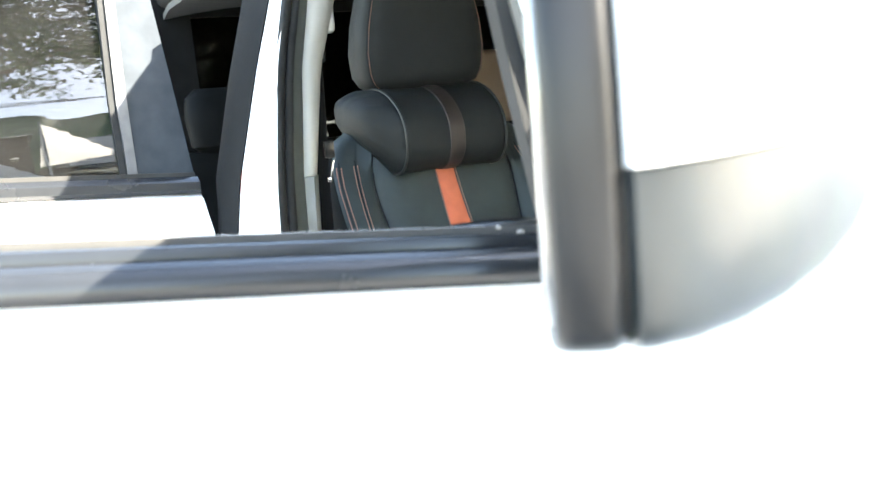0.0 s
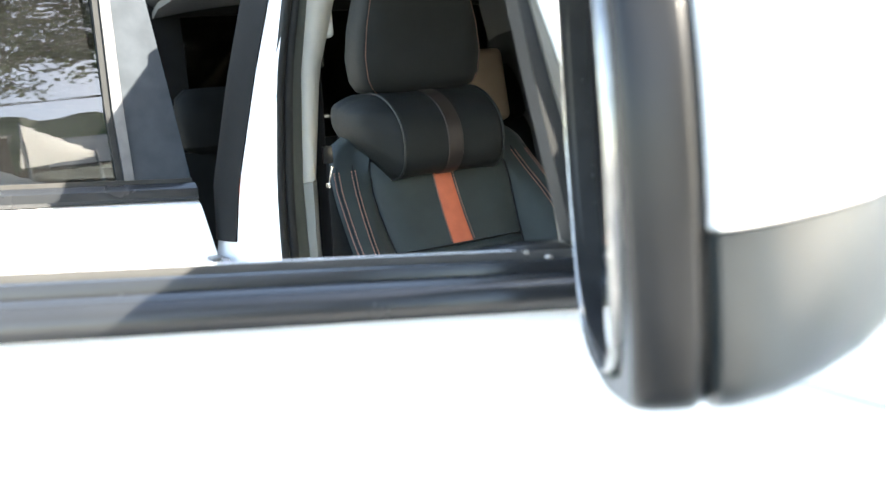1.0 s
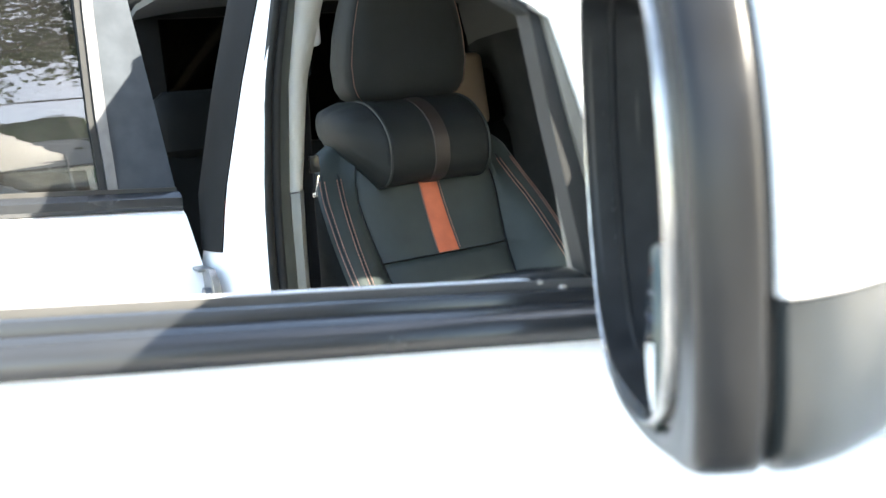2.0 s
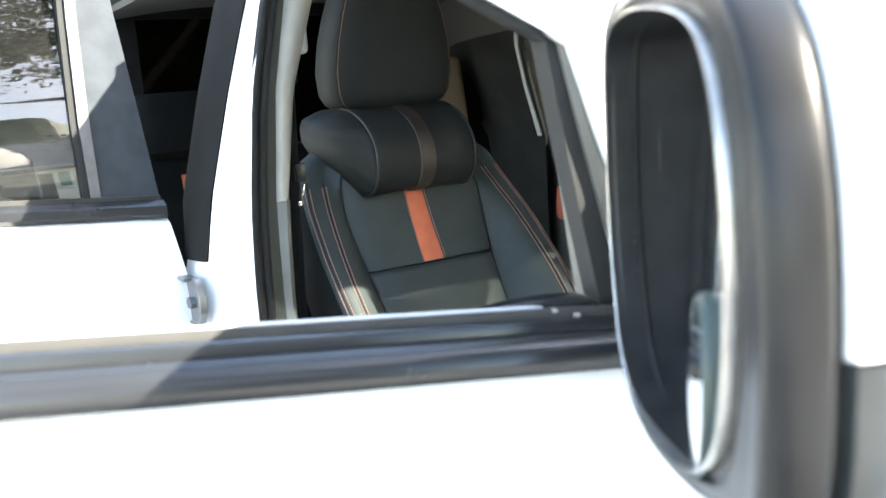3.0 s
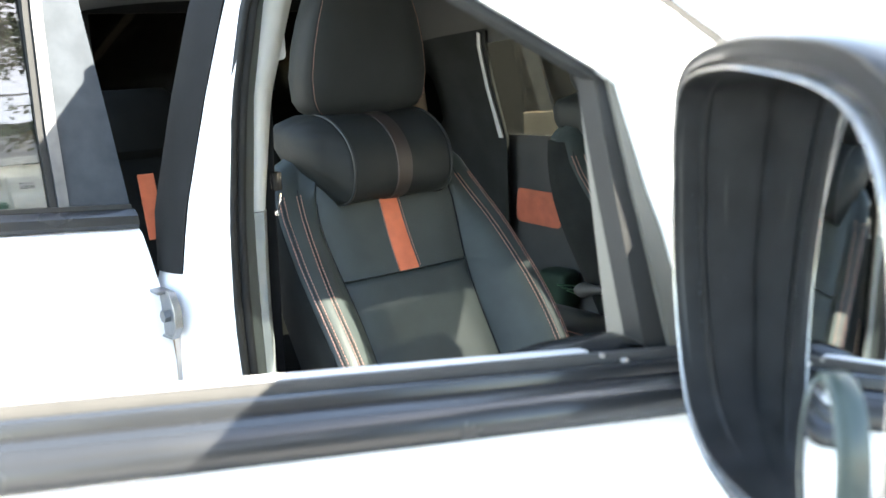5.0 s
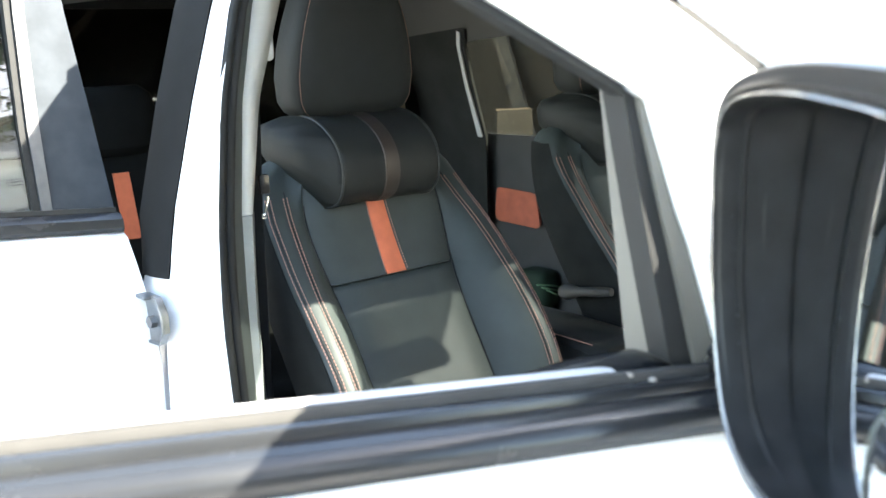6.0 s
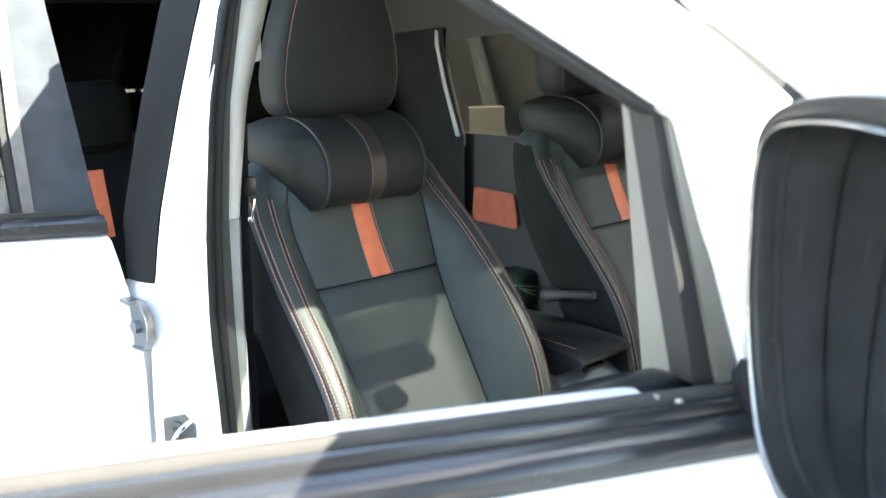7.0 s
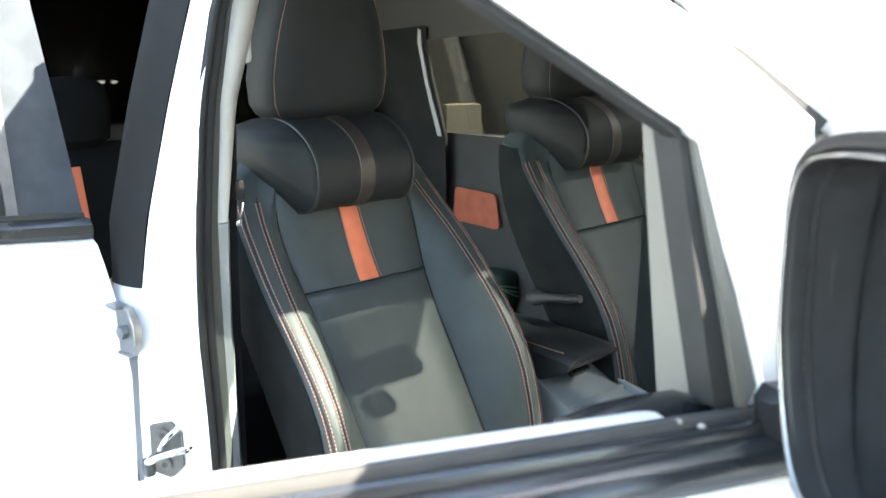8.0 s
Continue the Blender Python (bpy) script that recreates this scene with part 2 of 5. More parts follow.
def bevel(bm, w, seg=2, ang=30):
    es = [e for e in bm.edges if len(e.link_faces) == 2 and e.calc_face_angle(0) > radians(ang)]
    bmesh.ops.bevel(bm, geom=es, offset=w, segments=seg, affect="EDGES", profile=0.6, clamp_overlap=True)
    return bm


def box(c, s, w=0.0, seg=2, rot=None, bm=None):
    b2 = bmesh.new()
    bmesh.ops.create_cube(b2, size=1.0)
    m = Matrix.Translation(c) @ (rot or Matrix.Identity(4)) @ Matrix.Diagonal((*s, 1))
    bmesh.ops.transform(b2, matrix=m, verts=b2.verts)
    if w:
        bevel(b2, w, seg)
    if bm is None:
        return b2
    merge(bm, b2)
    return bm


def merge(bm, other):
    me = bpy.data.meshes.new("tmp")
    other.to_mesh(me)
    other.free()
    bm.from_mesh(me)
    bpy.data.meshes.remove(me)
    return bm


def spline(pts, n):
    """n points along a smooth curve through pts."""
    p = [Vector(q) for q in pts]
    p = [p[0] * 2 - p[1]] + p + [p[-1] * 2 - p[-2]]
    out = []
    k = len(p) - 3
    for i in range(n):
        s = i / (n - 1) * k
        j = min(int(s), k - 1)
        t = s - j
        a, b, c, d = p[j:j + 4]
        out.append(0.5 * ((2 * b) + (c - a) * t + (2 * a - 5 * b + 4 * c - d) * t * t + (3 * b - a - 3 * c + d) * t ** 3))
    return out


def tube(pts, r, sides=8, bm=None, flat=1.0):
    """A round bar along pts; r is one radius or one for each point."""
    pts = [Vector(p) for p in pts]
    rings = []
    side = None
    for i, p in enumerate(pts):
        d = (pts[min(i + 1, len(pts) - 1)] - pts[max(i - 1, 0)]).normalized()
        ref = Vector((0, 0, 1)) if abs(d.z) < 0.9 else Vector((1, 0, 0))
        x = d.cross(ref).normalized() if side is None else (side - d * side.dot(d)).normalized()
        side = x
        y = d.cross(x)
        rr = r[i] if isinstance(r, (list, tuple)) else r
        rings.append([p + (x * math.cos(a) + y * math.sin(a) * flat) * rr for a in (2 * math.pi * k / sides for k in range(sides))])
    return loft(rings, bm=bm)


def lerp(a, b, t):
    return a + (b - a) * t


def table(z, rows):
    """Straight-line reading of rows (key, values...) at z; keys rise."""
    if z <= rows[0][0]:
        return rows[0][1:]
    for a, b in zip(rows, rows[1:]):
        if z <= b[0]:
            t = (z - a[0]) / (b[0] - a[0])
            return [lerp(p, q, t) for p, q in zip(a[1:], b[1:])]
    return rows[-1][1:]


# ---- the setting ----
def sheet(name, poly, z, material, label, category):
    bm = bmesh.new()
    bm.faces.new([bm.verts.new((x, y, z)) for x, y in poly])
    return tagged(part(name, bm, material, smooth=False), label, category, kind="structure")


sheet("ground", [(-400, -400), (400, -400), (400, 400), (-400, 400)], 0.0, PAVING,
      "pale sunlit concrete yard under the truck", "ground")


def block(name, lo, hi, material, label, category="wall", bev=0.01):
    c = [(a + b) / 2 for a, b in zip(lo, hi)]
    d = [b - a for a, b in zip(lo, hi)]
    return tagged(part(name, box(c, d, bev, 1), material, smooth=False), label, category, kind="structure")


block("wall_west", (-8.2, -7.0, 0), (-8.0, 3.0, 3.4), WALLBROWN, "brown boarded wall of an open workshop")
block("wall_north", (-8.0, 2.9, 0), (-1.9, 3.1, 3.0), WALLBROWN, "brown boarded shed wall beside the truck")
block("workshop_roof", (-8.4, -7.2, 3.4), (-3.6, 3.2, 3.5), ROOF, "grey sheet roof over the workshop", "roof")

LAMP = bpy.data.materials.new("lit_tube")
LAMP.use_nodes = True
LAMP.node_tree.nodes["Principled BSDF"].inputs["Emission Color"].default_value = (0.95, 1.0, 0.97, 1)
LAMP.node_tree.nodes["Principled BSDF"].inputs["Emission Strength"].default_value = 9.0
for y0, y1, z in ((2.44, 2.64, 1.13), (2.72, 2.77, 1.125), (2.49, 2.54, 1.00)):
    bm = bmesh.new()
    bmesh.ops.create_cone(bm, cap_ends=True, segments=10, radius1=0.012, radius2=0.012, depth=y1 - y0)
    bmesh.ops.transform(bm, matrix=Matrix.Translation((-7.99, (y0 + y1) / 2, z)) @ Matrix.Rotation(math.pi / 2, 4, "X"), verts=bm.verts)
    tagged(part("work_lamp", bm, LAMP), "small lit tube lamp on the workshop wall", "lamp", "workshop lamps")

# ---- the pickup truck ----
truck = empty("pickup_truck", "white double-cab pickup truck with front and rear doors open", "pickup truck")


def frame_of(ox, oy, deg):
    """Door coordinates: u from the hinge to the far edge, v out of the outer face, z up."""
    th = radians(deg)
    u = Vector((-math.cos(th), -math.sin(th), 0))
    v = Vector((math.sin(th), -math.cos(th), 0))
    o = Vector((ox, oy, 0))
    return lambda a, b, c: o + u * a + v * b + Vector((0, 0, c))


FD = frame_of(1.215, -0.90, 74.7)
RD = frame_of(0.10, -0.88, 89.0)
RISE = 0.086                                        # the waistline climbs towards the rear


def strip_along(place, section, u0, u1, n=2, rise=RISE, ref=0.12):
    """A section of (v, z) pairs drawn along a door from u0 to u1, climbing with the waistline."""
    return loft([[place(lerp(u0, u1, i / (n - 1)), v, z + rise * (lerp(u0, u1, i / (n - 1)) - ref)) for v, z in section]
                 for i in range(n)])


# front door
front_door = part("front_door", bevel(loft([
    [FD(u, v, z + RISE * (u - 0.12) * k) for v, z, k in (
        (0.034, 1.262, 1), (0.048, 1.250, 1), (0.062, 1.20, 1), (0.076, 1.08, 0.8), (0.080, 0.95, 0.5), (0.066, 0.86, 0.2),
        (0.070, 0.70, 0), (0.050, 0.52, 0), (0.020, 0.48, 0), (-0.03, 0.48, 0), (-0.03, 1.262, 1))]
    for u in (-0.075, -0.06, 0.1, 0.3, 0.5, 0.7, 0.9, 0.985, 0.995)]), 0.004, 2), WHITE, truck, "white painted outer skin")
_bulge = [(0.0225 + 0.0225 * math.sin(a) ** 0.9, 1.2665 + 0.0205 * math.cos(a) ** 0.75) for a in [math.pi / 2 * k / 9 for k in range(10)]]
part("belt_moulding", strip_along(FD, [(0.0095, 1.2925), (0.0115, 1.2948), (0.016, 1.2953), (0.0188, 1.2944), (0.0202, 1.2915), (0.0208, 1.2872)] + _bulge + [(0.043, 1.2635), (0.038, 1.2622), (0.0095, 1.2615)],
     -0.062, 0.985), MOULD, front_door, "glossy black waist moulding", angle=38)
part("outer_lip_seal", bevel(strip_along(FD, [(-0.004, 1.2985), (0.006, 1.3000), (0.0093, 1.295), (0.0093, 1.255), (-0.004, 1.255)],
     -0.062, 0.985), 0.0015, 2), LIPRUBBER, front_door, "matt black window lip")
part("inner_lip_seal", bevel(strip_along(FD, [(-0.0080, 1.288), (-0.0055, 1.286), (-0.0055, 1.25), (-0.0080, 1.25)],
     -0.04, 0.985), 0.0006, 1), RUBBER, front_door)
_ledge = [(-0.0085, 1.285), (-0.0100, 1.2915), (-0.0140, 1.2958), (-0.0225, 1.2965), (-0.029, 1.2945), (-0.039, 1.274), (-0.055, 1.23), (-0.080, 1.05), (-0.10, 0.9), (-0.08, 0.6), (-0.0315, 0.55), (-0.0315, 1.25)]
part("inner_trim", bevel(loft([[FD(u, -0.0085 + (v + 0.0085) * k, z + RISE * (u - 0.12) - (1 - k) * 0.004) for v, z in _ledge]
     for u, k in ((0.030, 0.70), (0.0315, 0.88), (0.035, 0.97), (0.042, 1.0), (0.08, 1.0), (0.4, 1.0), (0.7, 1.0), (0.985, 1.0))]), 0.0015, 2), LEDGE, front_door, "grey inner door trim", angle=60)
part("trim_pad", bevel(loft([[FD(u, v, z) for v, z in ((-0.019, 1.23), (-0.021, zt - 0.012), (-0.032, zt - 0.003), (-0.048, zt - 0.002), (-0.066, zt - 0.010), (-0.080, 1.15), (-0.031, 1.15))]
     for u, zt in ((0.085, 1.287), (0.051, 1.2915), (0.02, 1.292), (-0.009, 1.290), (-0.045, 1.276), (-0.066, 1.262), (-0.076, 1.243))]), 0.003, 2), PLASTIC, front_door, "black pad by the hinge")


# slanted window frame with the corner for the mirror
def lean(z):
    return -0.004 - max(0.0, z - 1.30) * 0.11


def fpoly(poly, v0, v1):
    return prism(poly, v0, v1, lambda p, q, d: FD(p, d + lean(q), q))


def slant(u, off=0.0):
    """Height of the lower edge of the white slanted frame at u, moved up by off."""
    return 1.488 + (u - 0.02) * 0.585 - max(0, u - 0.35) ** 2 * 0.55 + off


us = [0.02, 0.08, 0.16, 0.25, 0.35, 0.45, 0.56, 0.68, 0.80, 0.90]
part("window_frame", bevel(fpoly([(u, slant(u)) for u in us] + [(0.90, 1.40), (0.91, 1.29), (0.985, 1.295), (0.975, 1.45), (0.955, 1.70), (0.90, slant(0.90, 0.065))]
     + [(u, slant(u, 0.072)) for u in reversed(us[1:-1])] + [(0.0, 1.552), (-0.04, 1.527), (-0.098, 1.487), (-0.102, 1.25), (-0.052, 1.25), (-0.045, 1.303), (-0.026, 1.375), (-0.016, 1.404), (0.004, 1.477)], -0.013, 0.012), 0.004, 2),
     WHITE, front_door, "white painted window frame")
part("run_channel", bevel(fpoly([(u, slant(u, -0.007)) for u in us] + [(u, slant(u, -0.0005)) for u in reversed(us)], -0.0125, 0.006), 0.0022, 3),
     RUBBER, front_door, "black rubber window channel")
_ct = [(1.272, -0.040, -0.034), (1.293, -0.036, -0.031), (1.35, -0.0245, -0.0245), (1.40, -0.0140, -0.019), (1.45, -0.0035, -0.0135), (1.50, 0.008, -0.008)]
part("corner_trim", bevel(loft([[FD(a, -0.040, z), FD(b, -0.092, z - 0.016), FD(b - 0.010, -0.092, z - 0.016), FD(a - 0.010, -0.040, z)] for z, a, b in _ct]), 0.002, 2),
     CORNER, front_door, "warm grey corner trim")
part("glass_guide", bevel(fpoly([(0.0175, 1.486), (0.007, 1.40), (-0.009, 1.29), (-0.036, 1.272), (-0.023, 1.337), (-0.011, 1.403), (0.006, 1.484)], -0.026, 0.0), 0.0075, 4),
     RUBBER, front_door, "black rubber glass guide")
part("guide_edge", bevel(fpoly([(0.0095, 1.484), (-0.005, 1.404), (-0.018, 1.34), (-0.031, 1.278), (-0.044, 1.300), (-0.026, 1.372), (-0.0155, 1.402), (0.0035, 1.476)], -0.014, 0.0045), 0.0015, 2),
     CORNER, front_door, "warm grey sealing edge")
part("frame_seal", bevel(fpoly([(0.0, 1.5525), (-0.04, 1.5275), (-0.098, 1.4875), (-0.104, 1.47), (-0.122, 1.485), (-0.076, 1.515), (-0.039, 1.5385)], -0.03, 0.004), 0.001, 1),
     RUBBER, front_door, "dark rubber door seal")

# door mirror
GA, GB = (0.026, 0.083), (0.100, 0.312)
_gd = (Vector(GB) - Vector(GA)).normalized()         # across the opening, outwards
_gn = Vector((_gd.y, -_gd.x))                        # towards the viewer of the mirror


def MR(s, d, z):
    """Mirror coordinates: s across the opening from its inner lip, d behind the opening, z up."""
    p = Vector(GA) + _gd * s - _gn * d
    return FD(p.x, p.y, z)


INNER = [(-0.004, 1.415), (-0.002, 1.452), (0.008, 1.474), (0.034, 1.484), (0.085, 1.488), (0.135, 1.486), (0.176, 1.482), (0.205, 1.474), (0.222, 1.461), (0.233, 1.443), (0.240, 1.418),
         (0.2435, 1.385), (0.240, 1.350), (0.230, 1.320), (0.212, 1.300), (0.188, 1.286), (0.15, 1.276), (0.10, 1.271), (0.065, 1.272), (0.040, 1.280), (0.020, 1.298), (0.006, 1.332), (-0.003, 1.375)]
OUTER = [(-0.0062, 1.415), (-0.0048, 1.456), (0.005, 1.482), (0.033, 1.497), (0.088, 1.505), (0.145, 1.505), (0.195, 1.501), (0.232, 1.490), (0.257, 1.472), (0.273, 1.445), (0.282, 1.415),
         (0.286, 1.380), (0.286, 1.345), (0.283, 1.315), (0.274, 1.297), (0.240, 1.287), (0.18, 1.272), (0.115, 1.262), (0.065, 1.264), (0.038, 1.274), (0.017, 1.294), (0.0035, 1.331), (-0.0055, 1.375)]


def closed(pts):
    return [(p.x, p.y) for p in spline([(a, b, 0) for a, b in pts[-2:] + pts + pts[:2]], (len(pts) + 3) * 4 + 1)[8:8 + len(pts) * 4]]


INNER_C, OUTER_C = closed(INNER), closed(OUTER)


def mix_ring(k, d):
    return [MR(lerp(a, c, k), d, lerp(b, e, k)) for (a, b), (c, e) in zip(INNER_C, OUTER_C)]


def glass_d(s, z):
    """Depth of the slightly domed mirror glass behind the opening."""
    return 0.0185 - 0.172 * (s - 0.14) + 0.45 * (s - 0.14) ** 2 + 0.052 * (z - 1.375) + 0.30 * (z - 1.375) ** 2


def cap_ring(k, d, sh, dz=0.0):
    """Ring of the shell; behind the lip it swells towards the door."""
    e = 0.042 * min(1.0, max(0.0, (d - 0.028) / 0.03))
    up = 0.010 * math.sin(min(1.0, max(0.0, (d - 0.014) / 0.045)) * math.pi / 2)
    return [MR(0.135 + (a - 0.135) * k + sh - e * max(0.0, 1 - max(0.0, a) / 0.12), d, 1.378 + (b - 1.378) * k + dz + up * max(0.0, (b - 1.378) / 0.127)) for a, b in OUTER_C]


def half_shell(lower):
    rows = [(0.955, 0.0262), (0.985, 0.0264), (1.0, 0.0295), (1.0, 0.036), (0.985, 0.052), (0.955, 0.070), (0.91, 0.090), (0.85, 0.110), (0.77, 0.130), (0.66, 0.150), (0.50, 0.168), (0.28, 0.180), (0.10, 0.184)]
    bm = loft([cap_ring(k, d, -(1 - k) * 0.19, (1 - k) * 0.02) for k, d in rows], caps=False)
    bm.faces.new([v for v in bm.verts][-len(OUTER_C):])
    p = MR(0.0, 0.02, 1.3628 if not lower else 1.3615)
    nrm = (MR(0.0, 0.1, 1.367) - MR(0.0, 0.0, 1.3625)).cross(MR(0.3, 0.02, 1.364) - MR(0.0, 0.02, 1.364)).normalized()
    if nrm.z < 0:
        nrm = -nrm
    res = bmesh.ops.bisect_plane(bm, geom=bm.verts[:] + bm.edges[:] + bm.faces[:], plane_co=p, plane_no=nrm, clear_outer=lower, clear_inner=not lower)
    cut = [e for e in res["geom_cut"] if isinstance(e, bmesh.types.BMEdge)]
    ext = bmesh.ops.extrude_edge_only(bm, edges=cut)
    axis = MR(0.10, 0.06, 1.36)
    for v in [g for g in ext["geom"] if isinstance(g, bmesh.types.BMVert)]:
        to = axis - v.co
        if (v.co - MR(0.0, 0.03, 1.362)).length > 0.09:
            v.co += Vector((to.x, to.y, 0)).normalized() * 0.005
    rim = [e for e in bm.edges if len(e.link_faces) == 2 and e.calc_face_angle(0) > radians(60)]
    bmesh.ops.bevel(bm, geom=rim, offset=0.0048 if lower else 0.0016, segments=3, affect="EDGES", profile=0.5, clamp_overlap=True)
    return bm


door_mirror = part("door_mirror", half_shell(False), WHITE, truck, "white painted mirror shell")
part("lower_shell", half_shell(True), SHELL, door_mirror, "satin grey lower mirror shell")
part("bezel", loft([mix_ring(0.15, 0.006), mix_ring(0.155, 0.0035), mix_ring(0.20, 0.0042), mix_ring(0.29, 0.0036), mix_ring(0.33, 0.0008), mix_ring(0.40, -0.0002), mix_ring(0.55, 0.0002), mix_ring(0.70, 0.0), mix_ring(0.82, -0.0008), mix_ring(0.91, -0.0004),
     mix_ring(0.965, 0.0020), mix_ring(0.995, 0.0060), mix_ring(1.006, 0.0105), mix_ring(1.006, 0.0165), mix_ring(0.998, 0.0205), mix_ring(0.98, 0.0225), mix_ring(0.90, 0.0245), mix_ring(0.86, 0.034)], caps=False), BEZEL, door_mirror, "satin black mirror bezel", angle=50)


def rim_ring(k, d, deep):
    """Ring of the shiny lip, deeper towards the far side of the opening."""
    return [MR(lerp(a, c, k), d * lerp(0.25, 1.0, min(1.0, max(0.0, a / 0.12))) + deep * min(1.0, max(0.0, a / 0.20)) ** 1.5, lerp(b, e, k)) for (a, b), (c, e) in zip(INNER_C, OUTER_C)]


part("rim", loft([rim_ring(0.0, 0.0010, 0.0055), rim_ring(0.008, -0.0012, 0.0044), rim_ring(0.03, -0.0028, 0.0030), rim_ring(0.06, -0.0037, 0.0016), rim_ring(0.09, -0.0038, 0.0006), rim_ring(0.12, -0.0032, 0.0002), rim_ring(0.145, -0.0016, 0.0), rim_ring(0.155, 0.0008, 0.0), rim_ring(0.158, 0.0045, 0.0)], caps=False),
     RIMGREY, door_mirror, "glossy worn inner rim", angle=75)
_rnd = random.Random(4)


def speck(s, d, z, r):
    return [MR(s, d + r * math.cos(a) * 0.7, z + r * math.sin(a)) for a in [math.pi / 3 * k for k in range(6)]]


for z, d, r in ((1.352, 0.0155, 0.0011), (1.358, 0.0160, 0.0007), (1.392, 0.0147, 0.0005), (1.412, 0.013, 0.0006), (1.335, 0.0160, 0.0008), (1.36, 0.032, 0.0005)):
    s0 = table(z, [(b, a) for a, b in sorted(INNER[19:23] + INNER[0:2], key=lambda q: q[1])])[0]
    d += _rnd.uniform(-0.001, 0.001)
    s0 += lerp(0.0012, -0.0008, min(1.0, d / 0.0165)) if d < 0.017 else lerp(0.0006, -0.0025, min(1.0, (d - 0.021) / 0.026))
    part("wear_speck", loft([speck(s0, d, z, r), speck(s0 + 0.0008, d, z, r * 0.6)]), PLATE, door_mirror, "pale worn speck")
part("recess_wall", loft([rim_ring(0.004, 0.0, 0.0049)] + [[MR(a - 0.0018, 0.0165, b) for a, b in INNER_C], [MR(a + 0.0016, 0.0185, b) for a, b in INNER_C], [MR(a - 0.001, 0.021, b) for a, b in INNER_C],
     [MR(a - 0.004, max(0.022, glass_d(a, b) + 0.004), b) for a, b in INNER_C]], caps=False), DARKWALL, door_mirror, "dusty dark inside wall of the mirror", angle=25)
_g = bmesh.new()
for k in [1.0 - i / 14 for i in range(14)] + [0.015]:
    ring = []
    for a, b in INNER_C:
        q, w = 0.12 + (a - 0.002 - 0.12) * k, 1.38 + (b - 1.38) * k
        ring.append(MR(q, glass_d(q, w), w))
    _g.verts.ensure_lookup_table()
    vs = [_g.verts.new(p) for p in ring]
    if k < 1.0:
        for i in range(len(vs)):
            j = (i + 1) % len(vs)
            _g.faces.new((last[i], last[j], vs[j], vs[i]))
    last = vs
_g.faces.new(last)
part("mirror_glass", _g, MIRROR, door_mirror, "slightly domed mirror glass", angle=80)
_gs, _gz = 0.183, 1.320
_ra = [2 * math.pi * a / 40 for a in range(40)]


def spot_ring(r, d):
    """Oval ring of the small mirror, lying along the large glass; r is 1 at its rim."""
    return [MR(_gs + r * 0.0265 * math.cos(a), d - 0.004 * r * math.cos(a) + 0.0015 * r * math.sin(a), _gz + r * 0.0435 * math.sin(a)) for a in _ra]


blind = part("blind_spot_mirror", loft([spot_ring(1.0, 0.013), spot_ring(1.0, 0.0050), spot_ring(0.97, 0.0034), spot_ring(0.93, 0.0030), spot_ring(0.90, 0.0036)], caps=False), RINGGREEN, door_mirror, "dark green edged ring of a small oval mirror")
part("blind_spot_glass", loft([spot_ring(r, 0.0036 - 0.0035 * (1 - (r / 0.91) ** 2)) for r in (0.91, 0.85, 0.76, 0.65, 0.53, 0.40, 0.28, 0.15, 0.03)]), MIRROR, blind, "small domed mirror glass", angle=80)
part("mirror_foot", bevel(loft([[FD(u, v, z) for u, z in ((-0.068 - 3 * k, 1.228 + k), (-0.040 - k, 1.235 + k), (-0.028 - k, 1.300 + k), (-0.036 - k, 1.309 + k), (-0.062 - 3 * k, 1.306 + k))]
     for v, k in ((0.013, 0), (0.030, 0.0), (0.05, 0.01), (0.08, 0.03), (0.12, 0.04))]), 0.006, 3), PLASTIC, door_mirror, "black mirror foot")


# rear door, standing square to the cab
def rv(z):
    return -0.018 - (z - 1.283) * 0.21


rear_door = part("rear_door", bevel(loft([
    [RD(uu + du * fr, v, z + RISE * (uu - 0.0) * k) for v, z, k, du in (
        (0.006, 1.246, 1, 0), (0.024, 1.238, 1, 0.0), (0.040, 1.20, 1, -0.004), (0.054, 1.12, 0.8, -0.016), (0.058, 1.02, 0.5, -0.022), (0.05, 0.9, 0.2, -0.022),
        (0.05, 0.70, 0, -0.012), (0.035, 0.52, 0, 0), (0.0, 0.48, 0, 0), (-0.10, 0.48, 0, 0), (-0.10, 1.246, 1, 0))]
    for uu, fr in ((0.0, 1), (0.012, 0.8), (0.1, 0), (0.3, 0), (0.5, 0), (0.7, 0), (0.86, 0))]), 0.004, 2), WHITE, truck, "white painted outer skin")
part("belt_moulding", bevel(strip_along(RD, [(-0.014, 1.277), (0.004, 1.277), (0.016, 1.268), (0.0185, 1.254), (0.012, 1.2465), (-0.014, 1.2465)], 0.001, 0.86, ref=0.0), 0.002, 2),
     MOULD, rear_door, "glossy black waist moulding")
part("sill_seal", bevel(strip_along(RD, [(-0.024, 1.284), (-0.0145, 1.284), (-0.0145, 1.247), (-0.024, 1.247)], 0.001, 0.86, ref=0.0), 0.001, 1),
     LIPRUBBER, rear_door, "dull grey sill strip")


def rpoly(poly, v0, v1):
    return prism(poly, v0, v1, lambda p, q, d: RD(p, d + rv(q), q))


